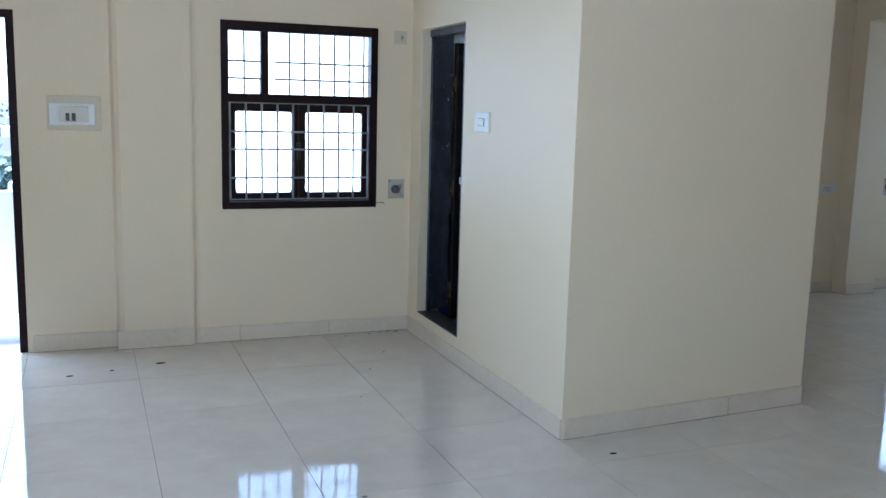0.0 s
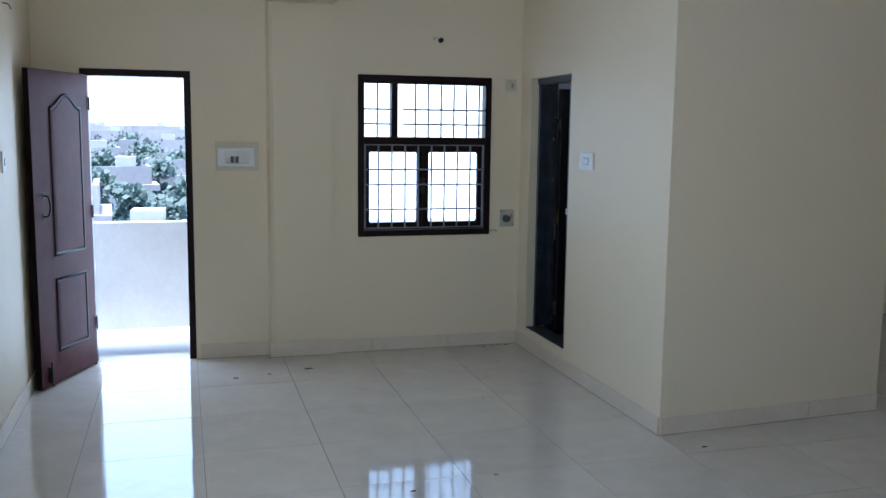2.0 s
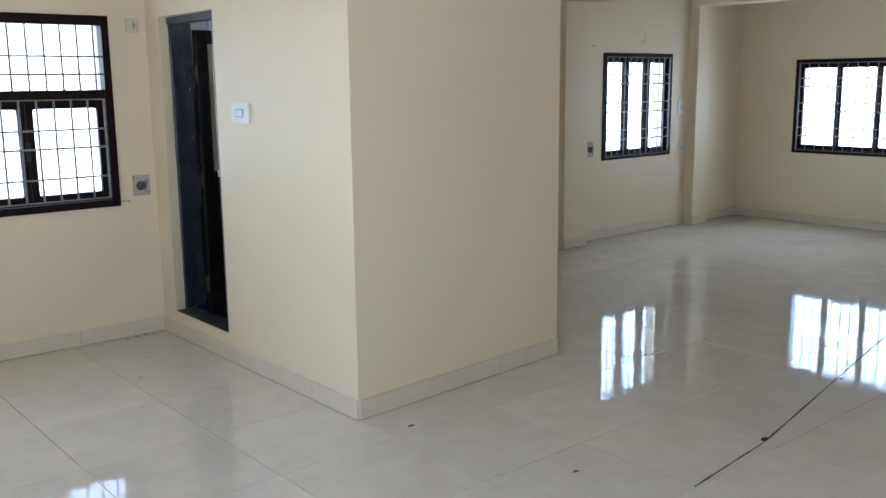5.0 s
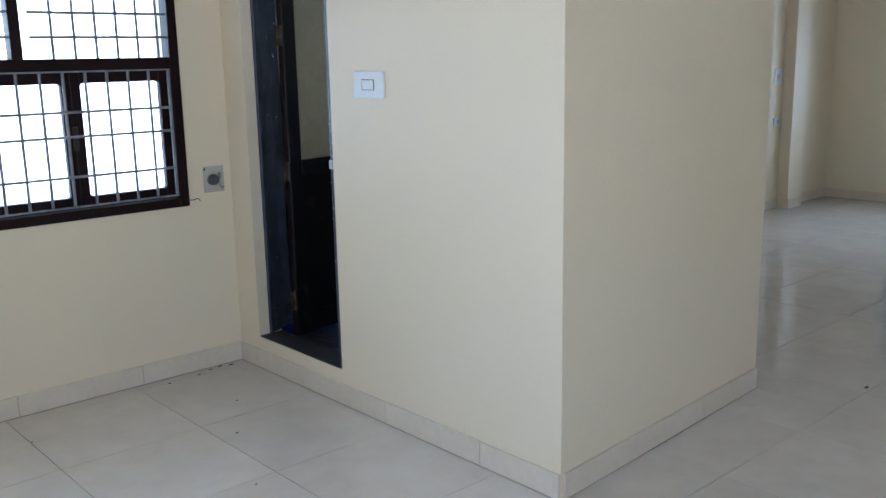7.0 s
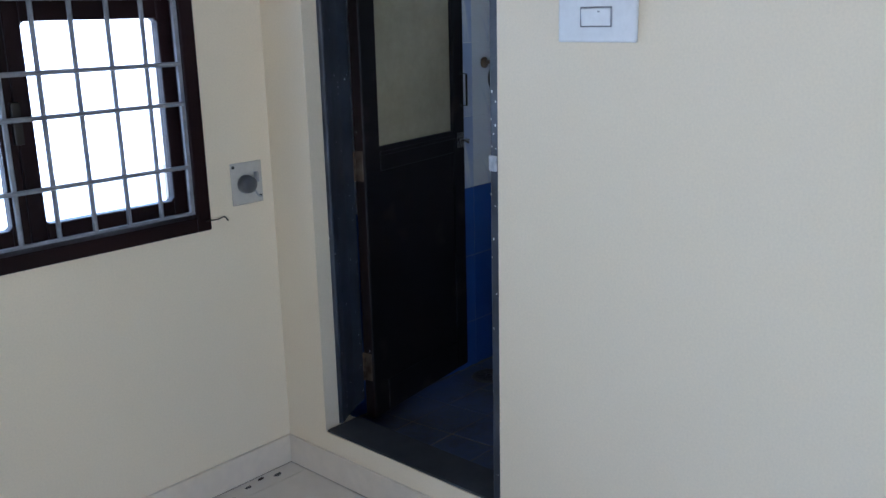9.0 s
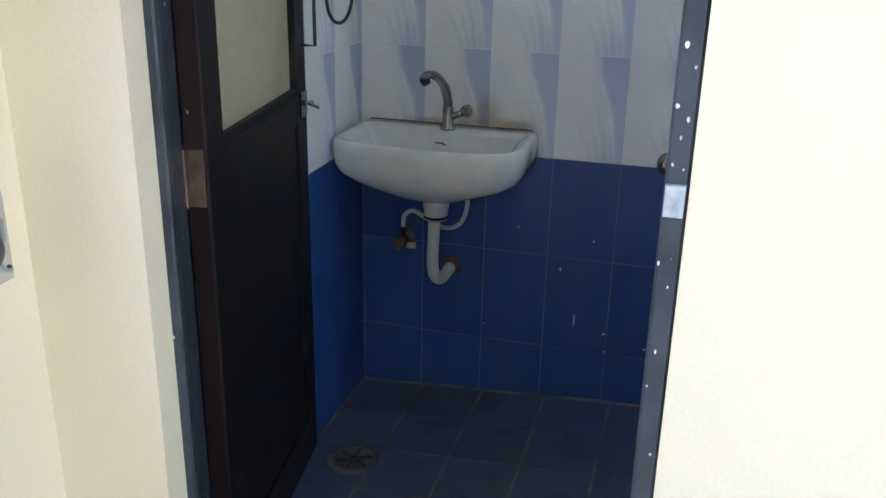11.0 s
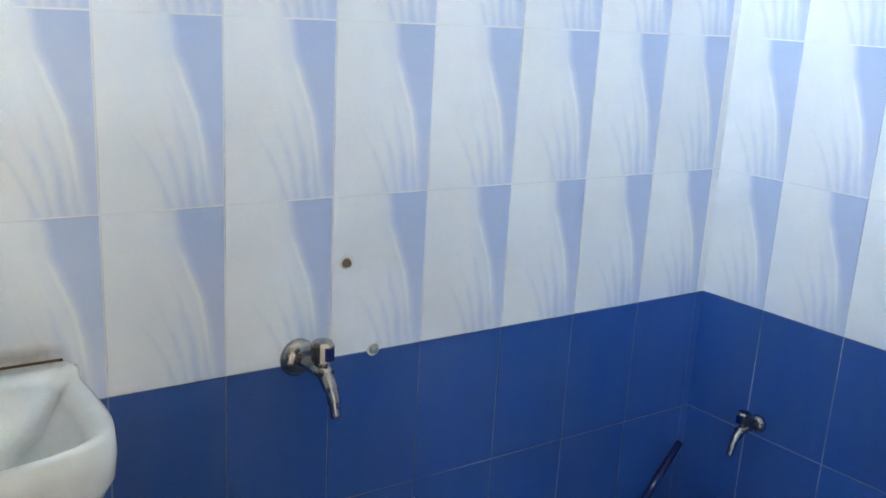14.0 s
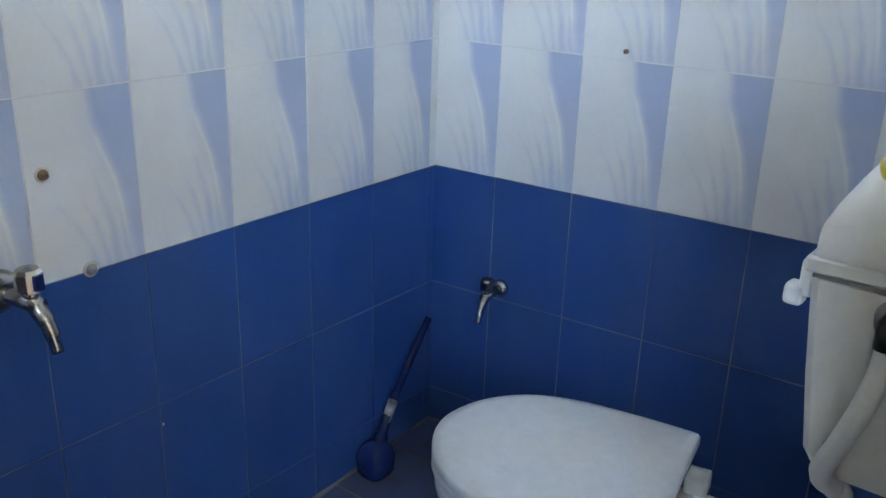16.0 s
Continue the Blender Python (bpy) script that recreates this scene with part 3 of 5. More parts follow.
def washroom_door():
    door = tagged(new("door_2"), "open near-black washroom door with a yellowed pane and worn paint", "door", "", "structure")
    bm = boxes((0.004, 0.10, -0.95, -0.920, 0.171, 2.10), (0.06, 0.13, -0.920, -0.15, 2.055, 2.10))
    prism(bm, [(0.071, -0.186), (0.073, -0.203), (0.090, -0.196), (0.13, -0.168), (0.20, -0.130), (0.264, -0.112), (0.264, -0.03), (0.071, -0.03)], 0.172, 2.10)
    part("door_frame", rounded(bm, 0.004, 1), GREYPAINT, door, "grey-blue painted door frame with white paint spatters")
    part("threshold", boxes((0.003, XW, -0.920, -0.206, 0.171, 0.178)), DARKSTONE, door, "dark worn threshold stone")
    m = pose(0.282, -0.147, 0.10, 0, 0, 8.5)
    W, T, Z = 0.632, 0.04, 1.93
    S, R = 0.085, 0.075
    leaf = part("leaf", placed(rounded(boxes((0, S, 0, T, 0, Z), (W - R, W, 0, T, 0, Z), (S, W - R, 0, T, Z - 0.09, Z), (S, W - R, 0, T, 0.90, 0.985), (S, W - R, 0, T, 0, 0.12)), 0.003, 1), m), BLACKPAINT, door, "near-black painted stiles and rails, chipped")
    part("lower_panel", placed(boxes((S - 0.002, W - R + 0.002, 0.008, T - 0.008, 0.118, 0.902)), m), BLACKPAINT, leaf, "near-black lower panel")
    part("bead", placed(soft_box(S, W - R, -0.006, 0.0, 0.955, 0.969, 0.002, 1), m), BLACKPAINT, leaf)
    part("glazing", placed(boxes((S - 0.002, W - R + 0.002, 0.016, 0.021, 0.983, Z - 0.088)), m), FROST, leaf, "yellowed frosted pane")
    part("hinge_edge", placed(soft_box(-0.006, -0.0005, 0.0, T, 0, Z, 0.002, 1), m), BROWNEDGE, leaf, "dark brown worn hinge edge")
    grip = tube([(W - 0.035, -0.002, 1.20), (W - 0.035, -0.035, 1.20), (W - 0.035, -0.035, 1.08), (W - 0.035, -0.002, 1.08)], 0.0042, 8)
    part("handle", placed(grip, m), DARKMETAL, leaf, "dark bow handle")
    bolt = part("tower_bolt", placed(soft_box(W - 0.062, W - 0.012, -0.006, 0, 0.915, 0.975, 0.0015, 1), m), CHROME, leaf, "steel latch bolt")
    part("bolt_bar", placed(tube([(W - 0.06, -0.012, 0.95), (W + 0.012, -0.012, 0.94)], 0.005, 8), m), CHROME, bolt)
    part("bolt_knob", placed(tube([(W - 0.03, -0.012, 0.946), (W - 0.03, -0.04, 0.936)], 0.004, 8), m), CHROME, bolt)
    for z in (0.20, 0.93, 1.65):
        h = part("hinge", placed(soft_box(-0.009, -0.006, 0.004, T - 0.006, z - 0.052, z + 0.052, 0.001, 1), m), BRASS, leaf, "rusty brass butt hinge")
        part("hinge_pin", placed(tube([(-0.012, T - 0.002, z - 0.052), (-0.012, T - 0.002, z + 0.052)], 0.006, 8), m), BRASS, h)
    part("strike_plate", soft_box(-0.004, 0.004, -0.946, -0.922, 1.132, 1.172, 0.001, 1), STAINEDPLATE, door, "white strike plate on the frame")
    return door


STAINEDPLATE = painted("stained_white_plate", (0.62, 0.63, 0.63), (0.30, 0.31, 0.33), 0.5, 40, 90, 0.2)
DARKSTONE = painted("dark_stone", (0.045, 0.046, 0.05), (0.02, 0.02, 0.023), 0.5, 8, 60, 0.3)
BROWNEDGE = painted("dark_red_brown_edge", (0.028, 0.015, 0.012), (0.014, 0.008, 0.007), 0.45, 5, 70, 0.2, spots=((0.6, 0.58, 0.55), 28, 0.74, 0.76), specular=0.25)
washroom_door()

# ---------------------------------------------------------------- electrical fittings
GLOSSBLACK = painted("black_plastic", (0.012, 0.012, 0.013), (0.01, 0.01, 0.01), 0.3, 5, 60, 0.02)
GREYPLASTIC = painted("grey_plastic", (0.30, 0.30, 0.30), (0.24, 0.24, 0.24), 0.4, 5, 60, 0.05)
IVORY = painted("cream_plate", (0.66, 0.60, 0.44), (0.62, 0.56, 0.40), 0.45, 5, 60, 0.05)
CLEARPLASTIC = painted("milky_cover", (0.58, 0.54, 0.46), (0.46, 0.43, 0.37), 0.2, 9, 60, 0.05)


def breaker_box(m):
    b = thing("breaker_box", m, "white breaker box on a cream plate with two black switches", "breaker box")
    part("back_plate", soft_box(0, 0.31, -0.012, 0, 0, 0.21, 0.004), IVORY, b, "cream plastic back plate")
    part("cover", soft_box(0.012, 0.275, -0.028, -0.012, 0.03, 0.165, 0.006), PLASTIC, b, "white plastic cover")
    part("window_strip", soft_box(0.07, 0.235, -0.031, -0.028, 0.05, 0.145, 0.003), CLEARPLASTIC, b, "milky hinged cover")
    for x in (0.105, 0.14):
        part("switch", soft_box(x, x + 0.022, -0.040, -0.031, 0.058, 0.105, 0.003), GLOSSBLACK, b, "black breaker switch")
    part("label_mark", boxes((0.195, 0.222, -0.0318, -0.031, 0.062, 0.064), (0.195, 0.197, -0.0318, -0.031, 0.064, 0.10)), GREYPLASTIC, b, "small grey printed mark")
    return b


breaker_box(pose(-2.336, 0.05, 1.393))


def switch_plate(m, w=0.092, h=0.075, rockers=1, rw=0.026, rh=0.038):
    s = thing("switch_plate", m, "white plastic switch plate on the wall", "switch", "wall switches")
    part("plate", soft_box(-w / 2, w / 2, -0.011, 0, -h / 2, h / 2, 0.004), PLASTIC, s)
    for k in range(rockers):
        x = (k - (rockers - 1) / 2) * (rw + 0.003)
        part("switch_bezel", frame_bm(x - rw / 2, x + rw / 2, -0.0125, -0.011, -rh / 2, rh / 2, 0.0025, 0.0025, 0.0025), GREYPLASTIC, s, "grey seam round the rocker")
        part("rocker", placed(soft_box(-rw / 2 + 0.003, rw / 2 - 0.003, -0.015, -0.011, -rh / 2 + 0.003, rh / 2 - 0.003, 0.002), pose(x, 0, 0, 4)), PLASTIC, s, "white rocker switch")
    part("indicator", boxes((0.006, 0.012, -0.0165, -0.0155, 0.010, 0.013)), GREYPLASTIC, s)
    return s


switch_plate(pose(0, -1.244, 1.514, 0, 0, -90), 0.205, 0.112, 1, 0.082, 0.044)
switch_plate(pose(WEST, -1.17, 1.50, 0, 0, 90), 0.09, 0.12)
switch_plate(pose(6.41, NORTH_E, 1.365), 0.13, 0.16, 2)
switch_plate(pose(6.435, NORTH_E, 0.905), 0.14, 0.085, 2)
switch_plate(pose(4.10, NORTH_E, 0.95), 0.26, 0.085, 3)


SOCKETGREY = painted("dark_grey_plastic", (0.10, 0.10, 0.105), (0.06, 0.06, 0.065), 0.4, 8, 60, 0.05)


def power_socket(m, w=0.118, h=0.135):
    s = thing("power_socket", m, "grey round power socket behind a milky cover plate", "socket", "wall sockets")
    part("cover_plate", soft_box(-w / 2, w / 2, -0.005, 0, -h / 2, h / 2, 0.003), CLEARPLASTIC, s, "milky cover plate")
    part("socket_body", placed(lathe([(0.030, 0), (0.030, 0.012), (0.026, 0.028), (0.012, 0.030)]), pose(-0.008, -0.005, -0.002, 90)), SOCKETGREY, s, "round dark grey socket", True)
    part("toggle", soft_box(0.026, 0.036, -0.022, -0.005, 0.0, 0.034, 0.003), GREYPLASTIC, s, "small toggle")
    part("plug_chain", tube(curved([(0.02, -0.012, -0.02), (0.035, -0.014, -0.045), (0.05, -0.01, -0.05)]), 0.003, 6), GREYPLASTIC, s, "short lead")
    for x, z in ((-w / 2 + 0.008, h / 2 - 0.012), (w / 2 - 0.01, -h / 2 + 0.02)):
        part("screw", placed(lathe([(0.005, 0), (0.005, 0.003), (0.002, 0.004)], 10), pose(x, -0.005, z, 90)), DARKMETAL, s)
    return s


power_socket(pose(-0.102, 0, 1.017))
power_socket(pose(4.83, NORTH_E, 0.965), 0.10, 0.16)

plate = thing("junction_plate", pose(-0.09, 0, 2.055), "cream junction plate with a lead-out", "wall plate")
part("plate", soft_box(-0.045, 0.045, -0.006, 0, -0.045, 0.045, 0.003), IVORY, plate)
part("lead", boxes((0.004, 0.012, -0.012, -0.006, -0.02, 0.016), (0.012, 0.024, -0.012, -0.006, -0.004, 0.004)), GREYPLASTIC, plate, "grey lead-out")

holder = thing("lamp_holder", pose(-0.666, 0, 2.377), "empty black lamp holder on the wall above the window", "lamp holder")
part("socket_body", placed(lathe([(0.020, 0), (0.020, 0.015), (0.016, 0.035), (0.012, 0.036), (0.011, 0.012)]), pose(0, 0, 0, 90)), GLOSSBLACK, holder, "", True)
part("pipe_end", placed(lathe([(0.011, 0), (0.011, 0.02)]), pose(-0.045, 0, 0.012, 90)), IVORY, holder, "cream conduit end", True)

ring = tube(curved([(5.50, NORTH_E - 0.012, 2.16), (5.58, NORTH_E - 0.03, 2.21), (5.68, NORTH_E - 0.03, 2.17), (5.70, NORTH_E - 0.02, 2.09), (5.66, NORTH_E - 0.006, 2.06)]), 0.004, 6)
tagged(part("wire_loop", ring, IVORY, None, "", True), "cream loose wire loop hanging over the window", "wire")
tagged(part("wire_stub", tube(curved([(WEST, -0.93, 2.40), (WEST + 0.03, -0.92, 2.395), (WEST + 0.04, -0.90, 2.37)]), 0.005, 6), GREYPLASTIC, None, "", True), "grey wire stub poking out of the wall", "wire")
stub = placed(lathe([(0.012, 0), (0.012, 0.02), (0.008, 0.022)]), pose(4.86, NORTH_E, 2.02, 90))
tagged(part("wire_outlet", stub, IVORY, None, "", True), "small cream wire outlet on the wall", "wall plate")

TILE_T = 0.006

# ---------------------------------------------------------------- washroom things


def plan(points, steps=5):
    """A closed smooth outline through plan points."""
    p = [Vector((*q, 0)) for q in points]
    n, out = len(p), []
    for i in range(n):
        a, b, c, d = p[i - 1], p[i], p[(i + 1) % n], p[(i + 2) % n]
        for k in range(steps):
            t = k / steps
            q = 0.5 * (2 * b + (c - a) * t + (2 * a - 5 * b + 4 * c - d) * t * t + (3 * b - a - 3 * c + d) * t ** 3)
            out.append((q.x, q.y))
    return out


def ringed(outline, z, scale, centre, dx=0.0):
    cx, cy = centre
    sx, sy = scale if isinstance(scale, tuple) else (scale, scale)
    return [(cx + (x - cx) * sx + dx, cy + (y - cy) * sy, z) for x, y in outline]


def wash_basin():
    b = thing("wash_basin", pose(XE - 0.006, -0.277, 0.0), "white porcelain wall-hung wash basin, rust-stained at the wall", "wash basin")
    # local: -x away from the wall
    half = [(0.0, 0.248), (-0.07, 0.252), (-0.15, 0.258), (-0.225, 0.258), (-0.275, 0.238), (-0.306, 0.163)]
    rim = plan(half + [(-0.322, 0.0)] + [(x, -y) for x, y in reversed(half)] + [(0.0, -0.12), (0.0, 0.12)], 4)
    c = (-0.14, 0.0)
    def keep_back(ring):
        return [(min(x, 0.0), y, z) for x, y, z in ring]
    shell = [ringed(rim, 0.905, (0.97, 0.97), c), ringed(rim, 0.900, 1.0, c), ringed(rim, 0.872, (1.012, 1.008), c), ringed(rim, 0.838, (1.0, 0.995), c), ringed(rim, 0.812, (0.96, 0.94), c), ringed(rim, 0.790, (0.88, 0.80), c), ringed(rim, 0.770, (0.76, 0.60), c), ringed(rim, 0.748, (0.58, 0.38), c), ringed(rim, 0.730, (0.34, 0.2), c), ringed(rim, 0.722, (0.18, 0.12), c)]
    ci = (-0.165, 0.0)
    bowl = [ringed(rim, 0.905, (0.97, 0.97), c), ringed(rim, 0.904, (0.80, 0.90), ci, -0.02), ringed(rim, 0.890, (0.73, 0.85), ci, -0.02), ringed(rim, 0.84, (0.66, 0.74), ci, -0.02), ringed(rim, 0.805, (0.5, 0.55), ci, -0.02), ringed(rim, 0.792, (0.2, 0.2), ci, -0.02), ringed(rim, 0.790, (0.06, 0.05), ci, -0.02)]
    bm = loft([keep_back(r) for r in shell], False, True)
    loft([keep_back(r) for r in bowl], False, True, bm)
    bmesh.ops.remove_doubles(bm, verts=bm.verts, dist=0.0005)
    bmesh.ops.recalc_face_normals(bm, faces=bm.faces)
    part("bowl", bm, PORCELAIN, b, "", True)
    part("overflow_mark", boxes((-0.086, -0.084, -0.006, 0.018, 0.868, 0.872), (-0.0865, -0.0845, -0.014, -0.003, 0.864, 0.868)), GLOSSBLACK, b, "small dark printed mark")
    part("drain", placed(lathe([(0.024, 0), (0.024, 0.003), (0.018, 0.004), (0.016, 0.001)]), pose(-0.185, 0, 0.790)), CHROME, b, "chrome waste", True)
    part("sealant", tube([(0.0, 0.24, 0.906), (0.0, -0.24, 0.906)], 0.0028, 6), RUST, b, "rusty brown sealant line")
    part("sealant", tube([(-0.002, -0.249, 0.90), (-0.002, -0.253, 0.80)], 0.003, 6), RUST, b, "rusty brown sealant line")
    return b


RUST = painted("rust_stain", (0.20, 0.11, 0.05), (0.10, 0.06, 0.035), 0.7, 25, 80, 0.3)
wash_basin()


def swan_tap():
    t = thing("basin_tap", pose(XE - 0.058, -0.285, 0.903), "worn chrome swan-neck tap on the wash basin", "tap")
    part("body", lathe([(0.022, 0), (0.022, 0.008), (0.016, 0.014), (0.0155, 0.06), (0.014, 0.066)]), CHROME, t, "", True)
    part("spout", tube(curved([(0, 0, 0.06), (-0.003, 0.002, 0.09), (-0.014, 0.010, 0.125), (-0.04, 0.026, 0.152), (-0.062, 0.040, 0.158), (-0.078, 0.050, 0.148)]), [0.013] * 12 + [0.012] * 12 + [0.0125] * 7, 12), CHROME, t, "", True)
    part("spout_tip", placed(lathe([(0.0135, 0), (0.0135, 0.018), (0.010, 0.019), (0.009, 0.004)]), pose(-0.076, 0.049, 0.152, 150, 0, 55)), DARKMETAL, t, "dark spout tip", True)
    valve = part("valve_neck", tube([(0, 0, 0.032), (-0.006, -0.03, 0.045), (-0.01, -0.045, 0.052)], 0.010, 10), CHROME, t, "", True)
    part("knob", placed(lathe([(0.009, 0), (0.016, 0.006), (0.018, 0.016), (0.015, 0.026), (0.006, 0.029)], 12), pose(-0.01, -0.043, 0.051, 62, 0, -8)), CHROME, t, "faceted chrome knob")
    return t


swan_tap()


def waste_pipe():
    w = thing("waste_pipe", pose(XE - 0.006, -0.277, 0), "white plastic waste pipe under the basin", "pipe")
    part("tail_nut", placed(lathe([(0.030, 0), (0.033, 0.006), (0.033, 0.03), (0.037, 0.038), (0.037, 0.062), (0.030, 0.066)]), pose(-0.13, 0, 0.66)), PLASTIC, w, "white ribbed nut", True)
    part("clip", placed(lathe([(0.0345, 0), (0.0345, 0.006)]), pose(-0.13, 0, 0.668)), DARKMETAL, w, "dark wire clip", True)
    part("bend", tube(curved([(-0.13, 0.003, 0.665), (-0.13, 0.006, 0.60), (-0.128, 0.008, 0.53), (-0.115, 0.004, 0.485), (-0.08, -0.004, 0.463), (-0.03, -0.012, 0.470), (0.0, -0.014, 0.475)]), 0.0175, 14), TANKPLASTIC, w, "cream plastic bend", True)
    part("wall_rose", placed(lathe([(0.032, 0), (0.032, 0.006), (0.024, 0.014)]), pose(0.0, -0.014, 0.475, 0, -90)), BRASS, w, "yellowed wall rose", True)
    return w


waste_pipe()


DULLMETAL = painted("dull_stained_metal", (0.20, 0.175, 0.14), (0.08, 0.07, 0.06), 0.5, 25, 90, 0.2, 0.6)


def stop_valve():
    v = thing("stop_valve", pose(XE - 0.006, -0.150, 0.555), "dull chrome angle valve with a white hose", "valve")
    part("wall_rose", placed(lathe([(0.026, 0), (0.026, 0.005), (0.012, 0.012)]), pose(0, 0, 0, 0, -90)), DULLMETAL, v, "", True)
    part("body", tube([(0, 0, 0), (-0.05, 0, 0)], 0.011, 10), DULLMETAL, v, "", True)
    part("outlet", tube([(-0.035, 0, 0), (-0.035, 0, 0.04)], 0.009, 10), DARKMETAL, v, "dark outlet nut", True)
    part("knob", placed(lathe([(0.012, 0), (0.019, 0.006), (0.019, 0.024), (0.012, 0.03)], 10), pose(-0.05, 0.0, -0.004, 0, -90)), DULLMETAL, v, "dull fluted knob", True)
    part("hose", tube(curved([(-0.035, 0, 0.04), (-0.036, -0.004, 0.075), (-0.05, -0.035, 0.098), (-0.08, -0.085, 0.088), (-0.10, -0.13, 0.076), (-0.10, -0.165, 0.075), (-0.09, -0.195, 0.098), (-0.06, -0.20, 0.15), (-0.055, -0.16, 0.175)]), 0.0065, 8), PLASTIC, v, "white braided hose", True)
    part("tag", soft_box(-0.012, -0.002, -0.03, 0.0, -0.036, -0.018, 0.002), IVORY, v, "scrap of cream plaster")
    return v


stop_valve()


def bib_tap(m, name_label, flange=0.034):
    """A wall tap; local -x is out of the wall."""
    t = thing("wall_tap", m, name_label, "tap", "wall taps")
    part("flange", placed(lathe([(flange, 0), (flange, 0.004), (flange * 0.76, 0.014), (0.014, 0.018)]), pose(0, 0, 0, 0, -90)), CHROME, t, "tarnished wall flange", True)
    part("body", tube([(0, 0, 0), (-0.03, 0, 0), (-0.095, 0, 0.0)], [0.013, 0.012, 0.013], 12), CHROME, t, "", True)
    part("spout", tube(curved([(-0.082, 0, 0), (-0.102, 0, -0.018), (-0.114, 0, -0.040), (-0.122, 0, -0.066)]), [0.013] * 8 + [0.011] * 6 + [0.009] * 5, 12), CHROME, t, "", True)
    part("stem", tube([(-0.078, 0, 0.0), (-0.078, 0, 0.024)], 0.009, 10), CHROME, t, "", True)
    part("knob", placed(lathe([(0.014, 0), (0.020, 0.003), (0.020, 0.03), (0.016, 0.036), (0.004, 0.038)], 8), pose(-0.078, 0, 0.018)), CHROME, t, "faceted chrome knob")
    part("mark", placed(boxes((-0.004, 0.002, -0.007, 0.007, -0.011, 0.011)), pose(-0.098, 0, 0.037)), DARKBLUE, t, "dark blue mark on the knob")
    return t


DARKBLUE = painted("dark_blue_plastic", (0.010, 0.022, 0.11), (0.008, 0.016, 0.08), 0.25, 6, 60, 0.05)
bib_tap(pose(XE - 0.006, -0.895, 0.845, 0, 0, 8), "chrome wall tap on a tarnished flange above the blue tiles")
south_tap = bib_tap(pose(1.205, YS - 0.010, 0.572, 0, 0, -85), "dull chrome wall tap on the blue tiles", 0.026)
south_tap.scale = (0.8, 0.8, 0.8)


def plug(y, z, r, label, mat):
    p = placed(lathe([(r * 1.6, 0.0), (r * 1.5, 0.002), (r, 0.0025), (r * 0.8, 0.012), (0.002, 0.011)], 14), pose(XE - 0.0065, y, z, 0, -90))
    cap = tagged(part("pipe_plug", p, mat, None, "", True), label, "pipe plug", "capped pipe ends")
    ring = placed(lathe([(r * 2.1, 0.0), (r * 1.95, 0.0012), (r * 1.55, 0.0018)], 14), pose(XE - 0.0064, y, z, 0, -90))
    part("plaster_ring", ring, IVORY, cap, "dull cream plaster round the pipe end", True)


plug(-0.985, 1.004, 0.0058, "rusty capped pipe end in the white tiles", BRASS)
plug(-1.045, 0.835, 0.0065, "rough capped pipe end at the tile border", GREYPLASTIC)
plugged = placed(lathe([(0.005, 0.0), (0.005, 0.006), (0.002, 0.008)], 8), pose(0.955, YS - 0.0310, 1.139, -90))
tagged(part("nail", plugged, BRASS), "small rusty nail in the white tiles", "nail")

ringed_towel = thing("towel_ring", pose(1.09, -0.006, 1.33), "tarnished metal towel ring on the tiled wall", "towel ring")
part("wall_rose", placed(lathe([(0.022, 0), (0.022, 0.006), (0.010, 0.014)]), pose(0, 0, 0, 90)), BRASS, ringed_towel, "", True)
part("arm", tube([(0, 0, 0), (0.004, -0.035, 0.004), (0.03, -0.045, 0.004)], 0.008, 10), BRASS, ringed_towel, "", True)
circle = [(0.045 + 0.055 * math.sin(a), -0.045 - 0.012 * math.sin(a), -0.062 + 0.065 * math.cos(a)) for a in (2 * math.pi * k / 32 for k in range(33))]
part("ring", tube(circle, 0.0045, 8, False), DARKMETAL, ringed_towel, "thin metal ring", True)


def floor_z(y):
    return FB + SLOPE * y


def floor_drain():
    x, y = 0.93, -0.15
    d = thing("floor_drain", pose(x, y, floor_z(y) + 0.002), "dark floor drain with a perforated grate", "drain")
    part("rim", lathe([(0.074, -0.002), (0.070, 0.003), (0.056, 0.006), (0.052, 0.001)], 24), CONCRETE, d, "rough cement rim", True)
    # no real depth: the hole's darkness is the disc's black colour
    part("pit_shade", lathe([(0.053, 0.0005), (0.001, 0.0005)], 24), GLOSSBLACK, d, "flat black disc for the dark of the drain hole", True)
    for k in range(6):
        a = math.pi * k / 3
        bm = placed(boxes((0.016, 0.050, -0.004, 0.004, 0.001, 0.004)), pose(0, 0, 0, 0, 0, math.degrees(a)))
        part("grate_bar", bm, DARKMETAL, d, "dull dark grate bar")
    part("grate_hub", lathe([(0.018, 0.001), (0.018, 0.004), (0.010, 0.0045), (0.009, 0.002)], 16), DARKMETAL, d, "", True)
    return d


CONCRETE = painted("rough_cement", (0.13, 0.12, 0.105), (0.05, 0.048, 0.043), 0.85, 12, 60, 0.4)
floor_drain()


